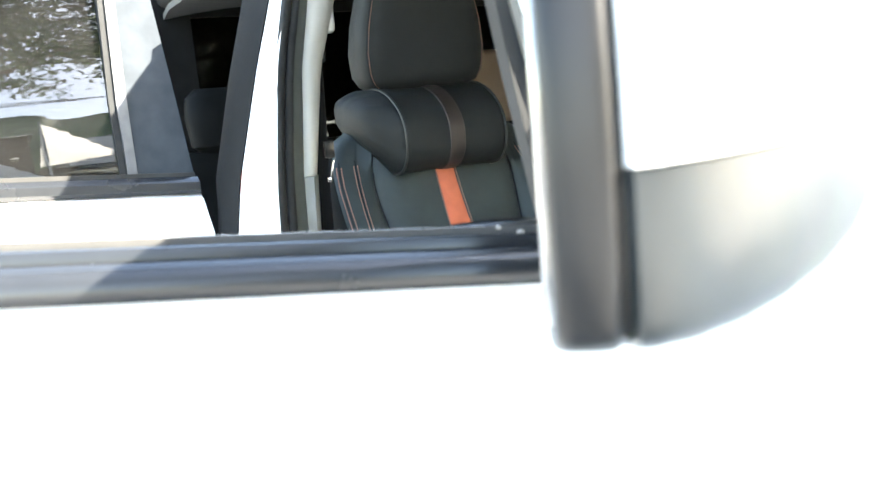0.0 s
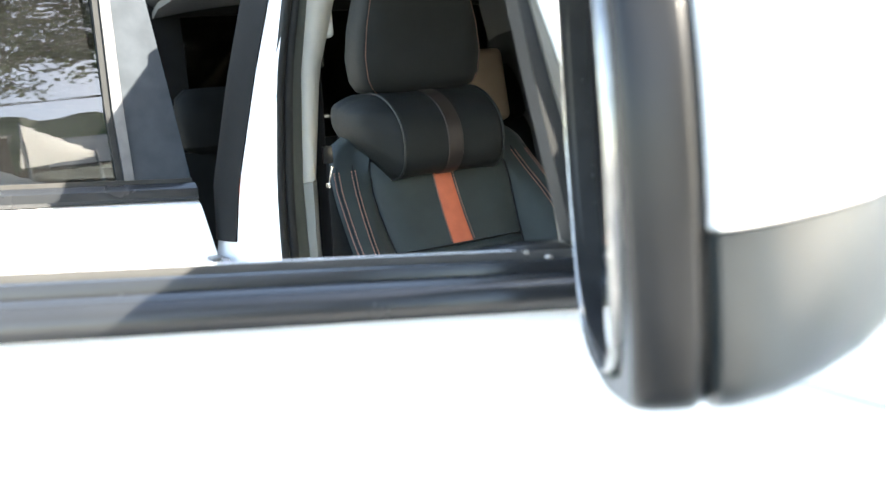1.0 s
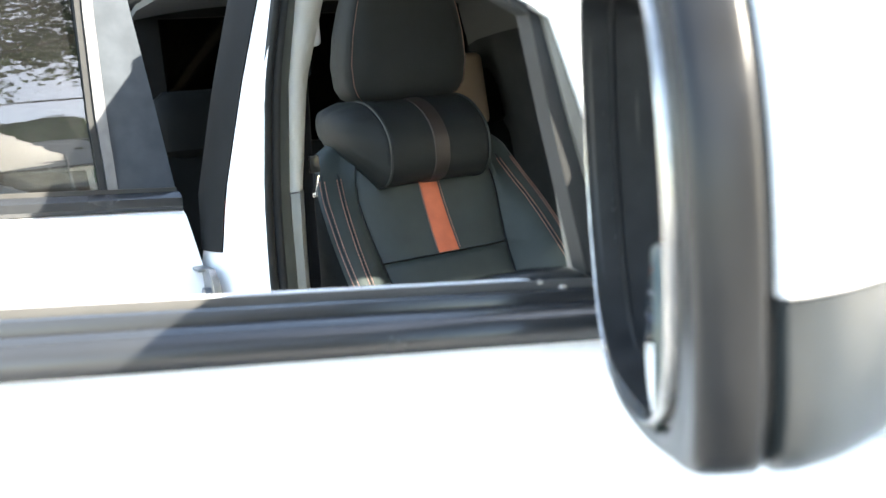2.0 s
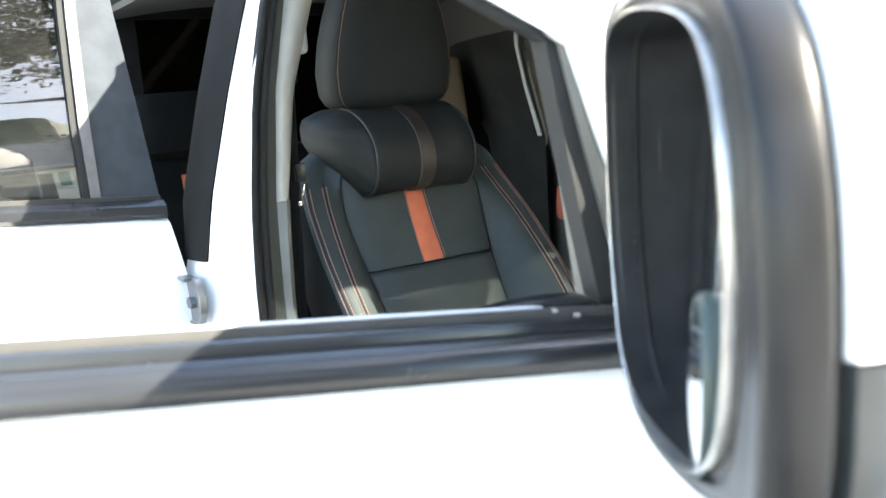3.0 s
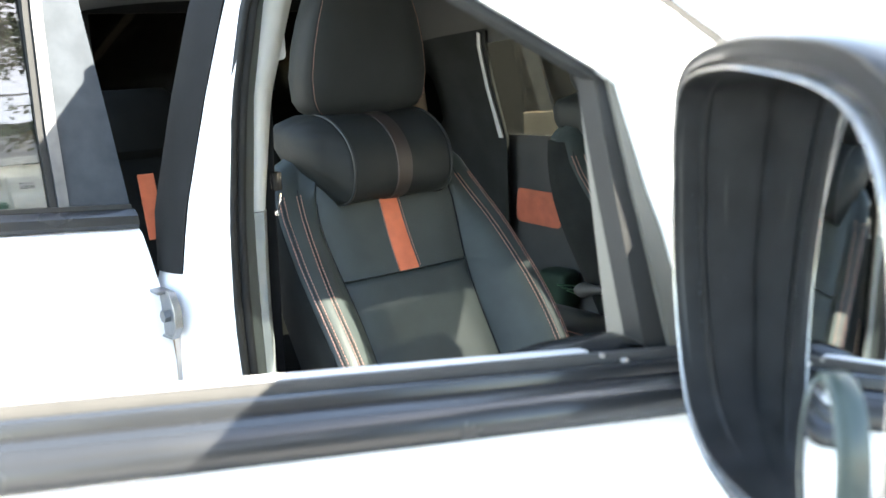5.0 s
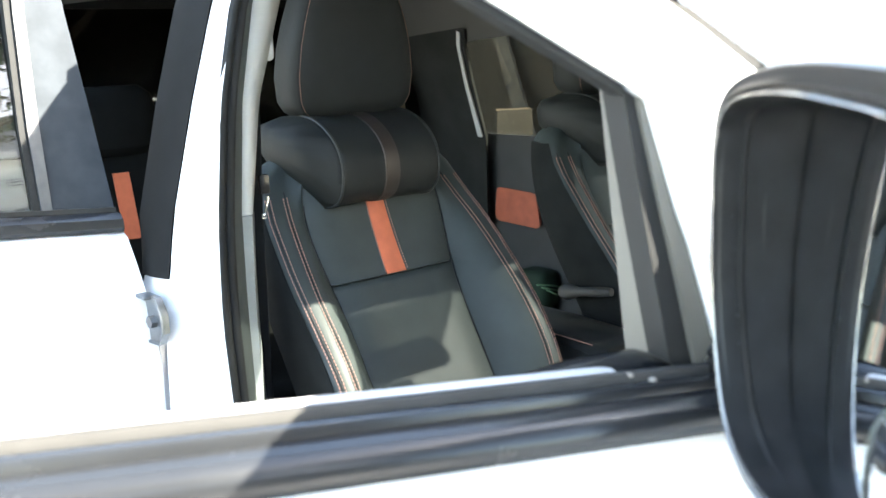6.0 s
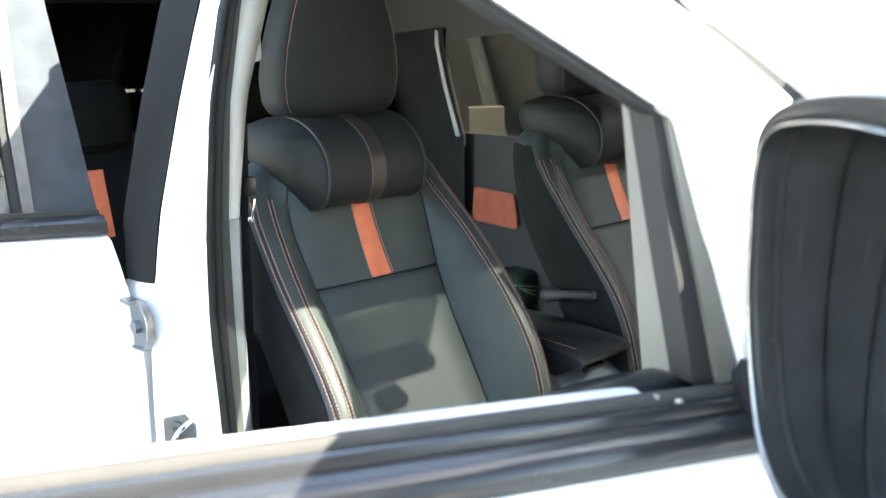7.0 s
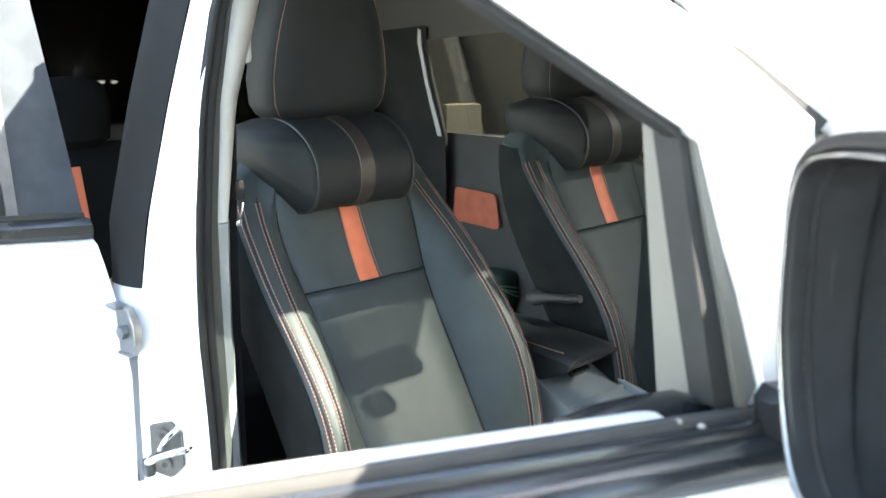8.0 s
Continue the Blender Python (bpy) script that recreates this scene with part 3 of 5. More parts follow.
part("pillar_plate", bevel(rpoly([(0.002, 1.2845), (0.0995, 1.289), (0.096, 1.42), (0.086, 1.60), (0.070, 1.78), (0.030, 1.78), (0.024, 1.60), (0.012, 1.44)], -0.035, -0.002), 0.002, 2),
     PLATE, rear_door, "satin dark plate beside the window")
part("divider_strip", bevel(rpoly([(0.0999, 1.2885), (0.1165, 1.289), (0.1150, 1.42), (0.1040, 1.60), (0.089, 1.78), (0.0705, 1.78), (0.0864, 1.60), (0.0964, 1.42)], -0.03, 0.003), 0.003, 3),
     STRIP, rear_door, "dull grey metal window strip")
part("run_channel", bevel(rpoly([(0.1168, 1.2892), (0.1285, 1.290), (0.127, 1.42), (0.116, 1.60), (0.101, 1.78), (0.0893, 1.78), (0.1043, 1.60), (0.1153, 1.42)], -0.03, -0.001), 0.0015, 1),
     RUBBER, rear_door)
_rings = []
for k in range(31):
    z = lerp(1.277, 1.77, k / 30)
    left, right = lerp(0.125, 0.0985, k / 30), 0.86 - 0.06 * max(0.0, (z - 1.34) / 0.32) - 3.2 * max(0.0, z - 1.66)
    v = rv(z) - 0.2 * (z - 1.35) ** 2
    _rings.append([RD(left, v - 0.014, z), RD(right, v - 0.014, z), RD(right, v - 0.010, z), RD(left, v - 0.010, z)])
part("window_glass", loft(_rings), DOORGLASS, rear_door, "slightly dusty curved side window glass")
part("inner_trim", bevel(strip_along(RD, [(-0.026, 1.28), (-0.05, 1.288), (-0.10, 1.27), (-0.13, 1.05), (-0.12, 0.6), (-0.101, 0.55), (-0.101, 1.25), (-0.03, 1.25)], 0.03, 0.85, ref=0.0), 0.012, 3),
     DARKTRIM, rear_door, "dark inner door trim")
part("window_frame", bevel(rpoly([(0.86, 1.345), (0.80, 1.665), (0.70, 1.725), (0.40, 1.775), (0.02, 1.785), (0.02, 1.83), (0.42, 1.82), (0.74, 1.765), (0.86, 1.69), (0.92, 1.35)], -0.04, -0.004), 0.004, 2),
     WHITE, rear_door, "white painted window frame")

# B-pillar
BP = [  # z, then (x, y): rear edge, black edge, front edge, seal, inner trim
    (0.45, 0.085, -0.862, 0.17, -0.862, 0.270, -0.790, 0.228, -0.728, 0.224, -0.712),
    (0.94, 0.085, -0.866, 0.18, -0.862, 0.270, -0.790, 0.228, -0.728, 0.224, -0.712),
    (1.10, 0.09, -0.866, 0.185, -0.856, 0.270, -0.796, 0.225, -0.727, 0.224, -0.713),
    (1.18, 0.118, -0.856, 0.193, -0.843, 0.270, -0.793, 0.223, -0.725, 0.224, -0.710),
    (1.27, 0.10, -0.845, 0.193, -0.828, 0.270, -0.788, 0.222, -0.722, 0.224, -0.705),
    (1.45, 0.10, -0.797, 0.193, -0.778, 0.270, -0.766, 0.222, -0.704, 0.224, -0.690),
    (1.60, 0.10, -0.750, 0.193, -0.730, 0.270, -0.730, 0.222, -0.673, 0.224, -0.650),
    (1.76, 0.11, -0.690, 0.200, -0.670, 0.280, -0.670, 0.230, -0.620, 0.232, -0.600)]


def bp(z, i):
    r = table(z, BP)
    return Vector((r[2 * i], r[2 * i + 1], z))


def pillar_band(i, j, z0, z1, out, thick, n=24, mid=0.0):
    """Band of the pillar between two of its edges, lifted by out, with a rounded middle."""
    rings = []
    for k in range(n):
        z = lerp(z0, z1, k / (n - 1))
        a, b = bp(z, i), bp(z, j)
        d = (b - a).normalized()
        nrm = Vector((d.y, -d.x, 0))
        if nrm.dot(Vector((0.6, -0.8, 0))) < 0:
            nrm = -nrm
        front = [a + (b - a) * t + nrm * (out + mid * 4 * t * (1 - t)) for t in (0, 0.08, 0.25, 0.5, 0.75, 0.92, 1)]
        back = [a + (b - a) * 0.97 + nrm * (out - 0.004), a + (b - a) * 0.5 + nrm * (out - thick), a + (b - a) * 0.03 + nrm * (out - 0.004)]
        rings.append(front + back)
    return loft(rings)


b_pillar = part("b_pillar", pillar_band(1, 2, 0.45, 1.735, 0.0, 0.03, mid=0.004), WHITE, truck, "white painted door pillar")
part("pillar_gap", pillar_band(0, 1, 0.45, 1.085, -0.034, 0.012, mid=0.002), WHITE, b_pillar, "recessed white pillar side")
part("pillar_return", pillar_band(0, 1, 1.086, 1.172, -0.002, 0.02, mid=0.003), WHITE, b_pillar, "white painted pillar return")
part("pillar_cover", bevel(pillar_band(0, 1, 1.173, 1.72, 0.003, 0.02, mid=0.006), 0.003, 2), COVER, b_pillar, "satin black pillar cover")
for t0, t1, o, n in ((0.0, 0.26, 0.006, 24), (0.26, 0.52, 0.011, 24), (0.52, 0.99, 0.003, 420)):
    rings = []
    for k in range(n):
        z = lerp(0.45, 1.76, k / (n - 1))
        a, b = bp(z, 2), bp(z, 3)
        p, q = a.lerp(b, t0), a.lerp(b, t1)
        d = (b - a).normalized()
        nrm = Vector((-d.y, d.x, 0))
        if nrm.dot(Vector((1, -0.3, 0))) < 0:
            nrm = -nrm
        rib = 0.0010 * (k % 2) if n > 100 else 0.0
        rings.append([p.lerp(q, 0.15) - nrm * 0.008] + [p.lerp(q, 0.5 - 0.5 * math.cos(math.pi * s / 6)) + nrm * (o * math.sin(math.pi * s / 6) - (rib if 2 < s < 5 else 0)) for s in range(7)] + [q - nrm * 0.01])
    part("door_seal", loft(rings), SEALGREY if n > 100 else RUBBER, b_pillar, "ribbed slate door seal" if n > 100 else "black door seal")
rings = []
for k in range(16):
    z = lerp(1.262, 1.76, k / 15)
    a, b = bp(z, 3), bp(z, 4)
    w = lerp(0.018, 0.042, min(1.0, max(0.0, (z - 1.26) / 0.34)))
    rings.append([a, b, b + Vector((-0.03, w, 0)), a + Vector((-0.12, w + 0.01, 0)), a + Vector((-0.10, -0.02, 0))])
part("upper_trim", bevel(loft(rings), 0.010, 4), GREYTRIM, b_pillar, "pale grey pillar trim", angle=75)
rings = []
for k in range(10):
    z = lerp(0.45, 1.2605, k / 9)
    a, b = bp(z, 3), bp(z, 4)
    rings.append([a, b, b + Vector((-0.03, 0.02, 0)), a + Vector((-0.12, 0.03, 0)), a + Vector((-0.10, -0.02, 0))])
part("lower_trim", bevel(loft(rings), 0.003, 2), MIDTRIM, b_pillar, "slate grey pillar trim")

# cab shell: sills, floor, roof, far side, rear wall, nose
part("sill", bevel(box((0.15, -0.80, 0.46), (2.3, 0.16, 0.10)), 0.02, 3), WHITE, truck)
part("cab_floor", box((0.0, 0.0, 0.45), (2.7, 1.50, 0.06)), DARKTRIM, truck, "dark carpeted cab floor")


def roof_rings(drop, skip=0):
    rings = []
    for x, zt in ((0.875, 1.765), (0.80, 1.79), (0.5, 1.812), (0.0, 1.825), (-0.5, 1.82), (-1.03, 1.80), (-1.13, 1.775))[skip:]:
        top = [(y, zt - abs(y) ** 3 * 0.16) for y in [-0.63 + 1.26 * i / 14 for i in range(15)]]
        rings.append([(x, y, z - drop) for y, z in top] + [(x, y, z - drop - 0.018) for y, z in reversed(top)])
    return rings


part("roof_panel", loft(roof_rings(0.0)), WHITE, truck, "white painted roof")
part("headliner", loft(roof_rings(0.055, 1)), LINER, truck, "grey fabric headliner")
for sgn in (-1, 1):
    part("roof_rail", tube(spline([(0.875, 0.62 * sgn, 1.722), (0.4, 0.625 * sgn, 1.75), (-0.4, 0.625 * sgn, 1.752), (-1.12, 0.615 * sgn, 1.73)], 12), 0.031, 10), RUBBER, truck, "black sealed roof rail")
    part("a_pillar", tube(spline([(1.82, 0.745 * sgn, 1.17), (1.45, 0.735 * sgn, 1.388), (1.20, 0.715 * sgn, 1.532), (1.07, 0.675 * sgn, 1.615), (0.875, 0.62 * sgn, 1.725)], 12), [0.052] * 6 + [0.055, 0.054, 0.053, 0.052, 0.05, 0.05], 14), WHITE, truck, "white painted windscreen pillar")


def side_panel(name, poly, y0, y1, material, label="", lean_from=1.23):
    """Upright panel in the far side of the cab; above the waist it leans inwards."""
    bm = prism(poly, y0, y1, lambda p, q, d: (p, d, q))
    bmesh.ops.bisect_plane(bm, geom=bm.verts[:] + bm.edges[:] + bm.faces[:], plane_co=(0, 0, lean_from), plane_no=(0, 0, 1))
    bevel(bm, min(0.006, (y1 - y0) * 0.3), 2)
    for v in bm.verts:
        v.co.y -= max(0, v.co.z - lean_from) * 0.236
    return part(name, bm, material, truck, label)


# far side, seen from inside
side_panel("far_rear_door_trim", [(-0.899, 0.50), (0.02, 0.50), (0.02, 1.235), (-0.899, 1.235)], 0.645, 0.70, DARKTRIM, "dark inner door trim")
side_panel("far_front_door_trim", [(0.18, 0.50), (1.25, 0.50), (1.25, 1.235), (0.18, 1.235)], 0.655, 0.70, DARKTRIM, "dark inner door trim")
side_panel("far_b_pillar", [(0.022, 0.46), (0.178, 0.46), (0.178, 1.76), (0.022, 1.76)], 0.63, 0.72, DARKTRIM, "dark pillar trim")
side_panel("far_c_pillar", [(-1.12, 0.46), (-0.90, 0.46), (-0.90, 1.52), (-1.12, 1.498)], 0.6155, 0.72, FARTRIM, "dark corner trim")
side_panel("far_c_pillar_cover", [(-1.10, 0.60), (-0.668, 0.60), (-0.662, 1.236), (-0.672, 1.42), (-0.670, 1.53), (-0.655, 1.577), (-0.90, 1.562), (-1.03, 1.549), (-1.085, 1.535), (-1.10, 1.50)], 0.600, 0.615, FARTRIM, "dark corner cover")
side_panel("far_window_edge", [(-0.684, 1.236), (-0.667, 1.236), (-0.684, 1.40), (-0.684, 1.52), (-0.672, 1.565), (-0.680, 1.57), (-0.694, 1.53), (-0.696, 1.40)], 0.592, 0.5995, LEDGE, "thin grey window edge")
side_panel("far_window_header", [(-1.11, 1.50), (-0.66, 1.545), (0.02, 1.585), (0.02, 1.75), (-1.11, 1.75)], 0.6165, 0.70, LINER, "grey fabric roof lining")
side_panel("far_armrest_inlay", [(-0.648, 0.978), (-0.645, 0.967), (-0.634, 0.9615), (-0.466, 0.9555), (-0.455, 0.958), (-0.452, 0.968), (-0.4645, 1.046), (-0.469, 1.055), (-0.479, 1.0585), (-0.626, 1.0635), (-0.637, 1.061), (-0.6405, 1.051)], 0.628, 0.6445, SHADEDORANGE, "orange leather door inlay with shade in its colour")
side_panel("far_body_skin", [(-1.05, 0.45), (1.3, 0.45), (1.3, 1.17), (-1.05, 1.17)], 0.80, 0.86, WHITE, "white painted body side")
side_panel("far_rear_glass", [(-0.899, 1.22), (0.02, 1.22), (0.02, 1.56), (-0.899, 1.56)], 0.668, 0.672, GLASS, "side window glass")
side_panel("far_front_glass", [(0.18, 1.22), (1.36, 1.22), (0.80, 1.69), (0.18, 1.74)], 0.668, 0.672, DARKGLASS, "side window glass")
part("rear_cab_wall", bevel(box((-1.14, 0, 0.84), (0.06, 1.4, 0.82)), 0.01, 2), REARTRIM, truck)
for y0, y1 in ((-0.70, -0.55), (0.55, 0.70)):
    part("rear_corner", box((-1.14, (y0 + y1) / 2, 1.5), (0.06, 0.15, 0.52)), REARTRIM, truck)
part("rear_header", box((-1.14, 0, 1.72), (0.06, 1.1, 0.10)), REARTRIM, truck)
part("rear_glass", box((-1.14, 0, 1.46), (0.004, 1.1, 0.42)), REARGLASS, truck, smooth=False)
part("cargo_bed", bevel(box((-1.95, 0, 0.86), (1.5, 1.75, 0.62)), 0.03, 3), WHITE, truck, "white painted cargo bed")
part("bonnet", bevel(loft([[(x, y, z - y * y * 0.10) for y, z in ((-0.86, zt - 0.05), (-0.6, zt), (0, zt + 0.02), (0.6, zt), (0.86, zt - 0.05), (0.86, 0.7), (-0.86, 0.7))]
     for x, zt in ((1.80, 1.17), (1.95, 1.165), (2.3, 1.13), (2.65, 1.06), (2.75, 0.95))]), 0.02, 3), WHITE, truck, "white painted bonnet")
part("fender", bevel(loft([[(x, y, z) for y, z in ((-0.90, 1.06), (-0.86, 1.15), (-0.80, 1.19), (-0.74, 1.18), (-0.74, 0.6), (-0.90, 0.6))]
     for x in (1.309, 1.5, 1.8, 2.4, 2.7)]), 0.005, 2), WHITE, truck, "white painted front wing")
part("hinge_pillar", bevel(box((1.27, -0.79, 0.85), (0.08, 0.13, 0.78)), 0.012, 2), WHITE, truck, "white painted hinge pillar")
part("pillar_base", bevel(prism([(1.245, 1.10), (1.24, 1.27), (1.37, 1.425), (1.88, 1.13), (1.88, 1.05)], -0.79, -0.705, lambda p, q, d: (p, d, q)), 0.012, 2), WHITE, truck, "white painted pillar base")
part("windscreen", loft([[(1.80, y, 1.19) for y in (-0.68, -0.3, 0, 0.3, 0.68)] + [(1.805, y, 1.19) for y in (0.68, 0.3, 0, -0.3, -0.68)],
     [(0.875, y, 1.765) for y in (-0.58, -0.3, 0, 0.3, 0.58)] + [(0.88, y, 1.765) for y in (0.58, 0.3, 0, -0.3, -0.58)]]), SCREEN, truck, "windscreen glass", smooth=False)
part("dashboard", bevel(loft([[(x, y, z) for x, z in ((1.74, 1.16), (1.35, 1.17), (1.06, 1.15), (0.98, 1.05), (1.05, 0.8), (1.5, 0.6))] for y in (-0.70, 0.70)]), 0.02, 3), DARKTRIM, truck, "dark dashboard")
for wx in (2.15, -1.75):
    for wy in (-0.78, 0.78):
        prof = [(0.20, -0.10), (0.25, -0.125), (0.34, -0.13), (0.372, -0.11), (0.385, -0.06), (0.385, 0.06), (0.372, 0.11), (0.34, 0.13), (0.25, 0.125), (0.20, 0.10)]
        wheel = part("wheel", loft([[(wx + r * math.cos(a), wy + d, 0.385 + r * math.sin(a)) for r, d in prof] for a in [2 * math.pi * k / 40 for k in range(41)]], caps=False), RUBBER, truck, "black rubber tyre")
        part("rim", loft([[(wx + r * math.cos(a), wy + d, 0.385 + r * math.sin(a)) for r, d in ((0.199, -0.09), (0.15, -0.07), (0.05, -0.085), (0.05, 0.085), (0.15, 0.07), (0.199, 0.09))] for a in [2 * math.pi * k / 30 for k in range(31)]], caps=False), STEEL, wheel, "grey wheel rim")
# Unseen sheets added under the windscreen to dim sun and sky on the seats.
for y0, y1 in ((0.095, 0.64), (-0.66, -0.01)):
    part("light_filter", loft([[(lerp(1.35, 0.874, k), y, lerp(1.466, 1.758, k)) for y in (y0, y1)] for k in (0.0, 1.0)], closed=False), FILM, truck, "added unseen sheet dimming light on the seats", smooth=False)
interior_mirror = part("interior_mirror", bevel(box((0.853, 0.163, 1.565), (0.03, 0.165, 0.072)), 0.0145, 4), PLASTIC, truck, "black interior mirror")
# Unseen tinted panel, added for the diagonal half shade on the seat.
part("half_shade_panel", bevel(loft([[(lerp(0.884, 0.99, k), y, lerp(1.738, 1.672, k) + dz) for y, dz in ((lerp(0.07, 0.13, k), 0.012), (lerp(0.405, 0.345, k), 0.012), (lerp(0.405, 0.345, k), -0.004), (lerp(0.07, 0.13, k), -0.004))] for k in (0.0, 1.0)]), 0.003, 2), GLASS, interior_mirror, "added unseen panel giving half shade on the seat")
# Unseen block added to cast the second, smaller shadow on the seat.
part("shadow_pod", bevel(box((0.868, 0.113, 1.497), (0.03, 0.055, 0.05)), 0.012, 3), PLASTIC, interior_mirror)
# Unseen panel, added to keep sun off the right seat's inner bolster.
sun_shield = part("sun_blocker", bevel(loft([[(lerp(0.90, 1.04, k), y, lerp(1.728, 1.640, k) + d) for y, d in ((0.478 + 0.065 * k, 0.008), (0.595, 0.008), (0.595, -0.008), (0.478 + 0.065 * k, -0.008))] for k in (0.0, 1.0)]), 0.005, 2), GREYTRIM, truck, "added unseen grey panel keeping sun off the bolster")
part("mirror_stem", tube([(0.868, 0.148, 1.575), (0.913, 0.138, 1.64), (0.945, 0.128, 1.69)], 0.009, 8), PLASTIC, interior_mirror)

# ---- seats ----
SY = -0.38                                           # middle of the right-hand seat


def back_front(z):
    """Forward place of the middle panel of the backrest at height z."""
    return table(z, [(0.60, 0.46), (0.82, 0.339), (0.86, 0.313), (0.90, 0.289), (0.94, 0.264), (0.98, 0.239), (1.02, 0.214), (1.06, 0.190), (1.10, 0.167), (1.14, 0.147),
                     (1.18, 0.130), (1.22, 0.115), (1.26, 0.103), (1.33, 0.088), (1.40, 0.08)])[0]


def bolster(z):
    """Ridge half width, ridge height, outer half width of the backrest, half width of its middle panel at height z."""
    return table(z, [(0.60, 0.216, 0.0, 0.256, 0.136), (0.76, 0.216, 0.030, 0.256, 0.136), (0.82, 0.216, 0.056, 0.256, 0.136), (0.86, 0.216, 0.073, 0.256, 0.136), (0.90, 0.217, 0.086, 0.256, 0.137),
                     (0.94, 0.217, 0.095, 0.256, 0.138), (0.98, 0.217, 0.0970, 0.256, 0.138), (1.02, 0.217, 0.0925, 0.257, 0.139), (1.06, 0.217, 0.083, 0.257, 0.142), (1.10, 0.215, 0.069, 0.256, 0.147),
                     (1.14, 0.211, 0.053, 0.254, 0.153), (1.18, 0.205, 0.033, 0.249, 0.158), (1.22, 0.196, 0.008, 0.242, 0.160), (1.26, 0.186, -0.014, 0.232, 0.153), (1.29, 0.180, -0.024, 0.222, 0.143),
                     (1.305, 0.170, -0.031, 0.207, 0.130), (1.318, 0.150, -0.040, 0.180, 0.11), (1.335, 0.12, -0.05, 0.15, 0.09), (1.352, 0.08, -0.04, 0.10, 0.06)])


def back_ring(z, n=0):
    f = back_front(z)
    rw, rh, ow, cw = bolster(z)
    half = [(0.0, 0.004), (cw * 0.5, 0.0035), (cw - 0.010, 0.001), (cw, -0.008), (cw + 0.008, 0.001 + rh * 0.10), (lerp(cw, rw, 0.45), rh * 0.56), (lerp(cw, rw, 0.78), rh * 0.90),
            (rw, rh), (lerp(rw, ow, 0.45), rh + 0.003), (lerp(rw, ow, 0.82), rh - 0.001), (ow, rh - 0.009), (ow + 0.004, min(-0.06, rh - 0.03)), (ow - 0.03, -0.12), (0.0, -0.135)]
    ring = [(f + d, SY + y, z) for y, d in half] + [(f + d, SY - y, z) for y, d in reversed(half[1:-1])]
    return ring


def back_point(z, y, lift=0.0):
    """A point on the front of the backrest: y from its middle (outboard is negative)."""
    ring = [Vector(p) for p in back_ring(z)]
    a = abs(y)
    pts = ring[:11]
    for p, q in zip(pts, pts[1:]):
        if (p.y - SY) <= a <= (q.y - SY) + 1e-6:
            t = (a - (p.y - SY)) / max(1e-6, q.y - p.y)
            w = p.lerp(q, t)
            return Vector((w.x + lift, SY + y, z + lift * 0.35))
    w = pts[-1]
    return Vector((w.x + lift, SY + y, z))


car_seat = empty("car_seat", "black leather front seat with orange stripe and stitching", "car seat", "front seats")
zs = [0.60, 0.66, 0.72, 0.78, 0.84, 0.90, 0.95, 1.0, 1.05, 1.082, 1.088, 1.092, 1.096, 1.102, 1.13, 1.17, 1.21, 1.25, 1.27, 1.285, 1.298, 1.308, 1.318, 1.33, 1.345, 1.352]


def dent(z):
    return -0.011 if abs(z - 1.092) < 0.003 else 0.0


def seam_ring(z):
    r = back_ring(z)
    d = dent(z)
    return [(x + (d if abs(y - SY) < 0.15 and x > back_front(z) - 0.05 else 0), y, zz) for x, y, zz in r]


backrest = part("backrest", loft([seam_ring(z) for z in zs]), LEATHER, car_seat, "black leather backrest", angle=60)


for sg in (-1, 1):
    rings = []
    for k in range(16):
        z = lerp(0.60, 1.29, k / 15)
        f, (rw, rh, ow, cw) = back_front(z), bolster(z)
        y = SY + sg * (ow + 0.006)
        rings.append([(f + rh - 0.0115, y - sg * 0.004, z), (f + rh - 0.022, y, z), (f - 0.06, y + sg * 0.002, z), (f - 0.115, y - sg * 0.025, z), (f - 0.115, y - sg * 0.05, z), (f + rh - 0.034, y - sg * 0.02, z)])
    part("side_cover", loft(rings), SIDECLOTH, backrest, "matt black side cover")


def stripe_side(z):
    """Middle and half width of the stripe at height z; it narrows upwards."""
    k = (z - 1.097) / 0.2
    return SY - 0.005 * k, lerp(0.0228, 0.0182, k)


def stripe(z0, z1, lift=0.0025, n=10):
    rings = []
    for k in range(n):
        z = lerp(z0, z1, k / (n - 1))
        f = back_front(z) + 0.004
        c, w = stripe_side(z)
        rings.append([(f + lift * 0.6, c - w, z), (f + lift, c - w + 0.002, z), (f + lift, c + w - 0.002, z), (f + lift * 0.6, c + w, z), (f - 0.004, c + w, z), (f - 0.004, c - w, z)])
    return loft(rings)


part("stripe", stripe(1.097, 1.30), ORANGE, backrest, "orange leather stripe")


def stitches(path, step=0.0070, length=0.0044, r=0.00125):
    """Separate short stitches, evenly spaced along a run of points."""
    bm = bmesh.new()
    pts = [Vector(p) for p in path]
    marks = [0.0]
    for a, b in zip(pts, pts[1:]):
        marks.append(marks[-1] + (b - a).length)

    def at(d):
        for k in range(len(pts) - 1):
            if d <= marks[k + 1]:
                return pts[k].lerp(pts[k + 1], (d - marks[k]) / max(1e-9, marks[k + 1] - marks[k]))
        return pts[-1]

    for k in range(int((marks[-1] - length) / step)):
        tube([at(k * step), at(k * step + length)], r, 4, bm=bm)
    return bm


def run(fn, z0, z1, n=40):
    return [fn(lerp(z0, z1, k / (n - 1))) for k in range(n)]


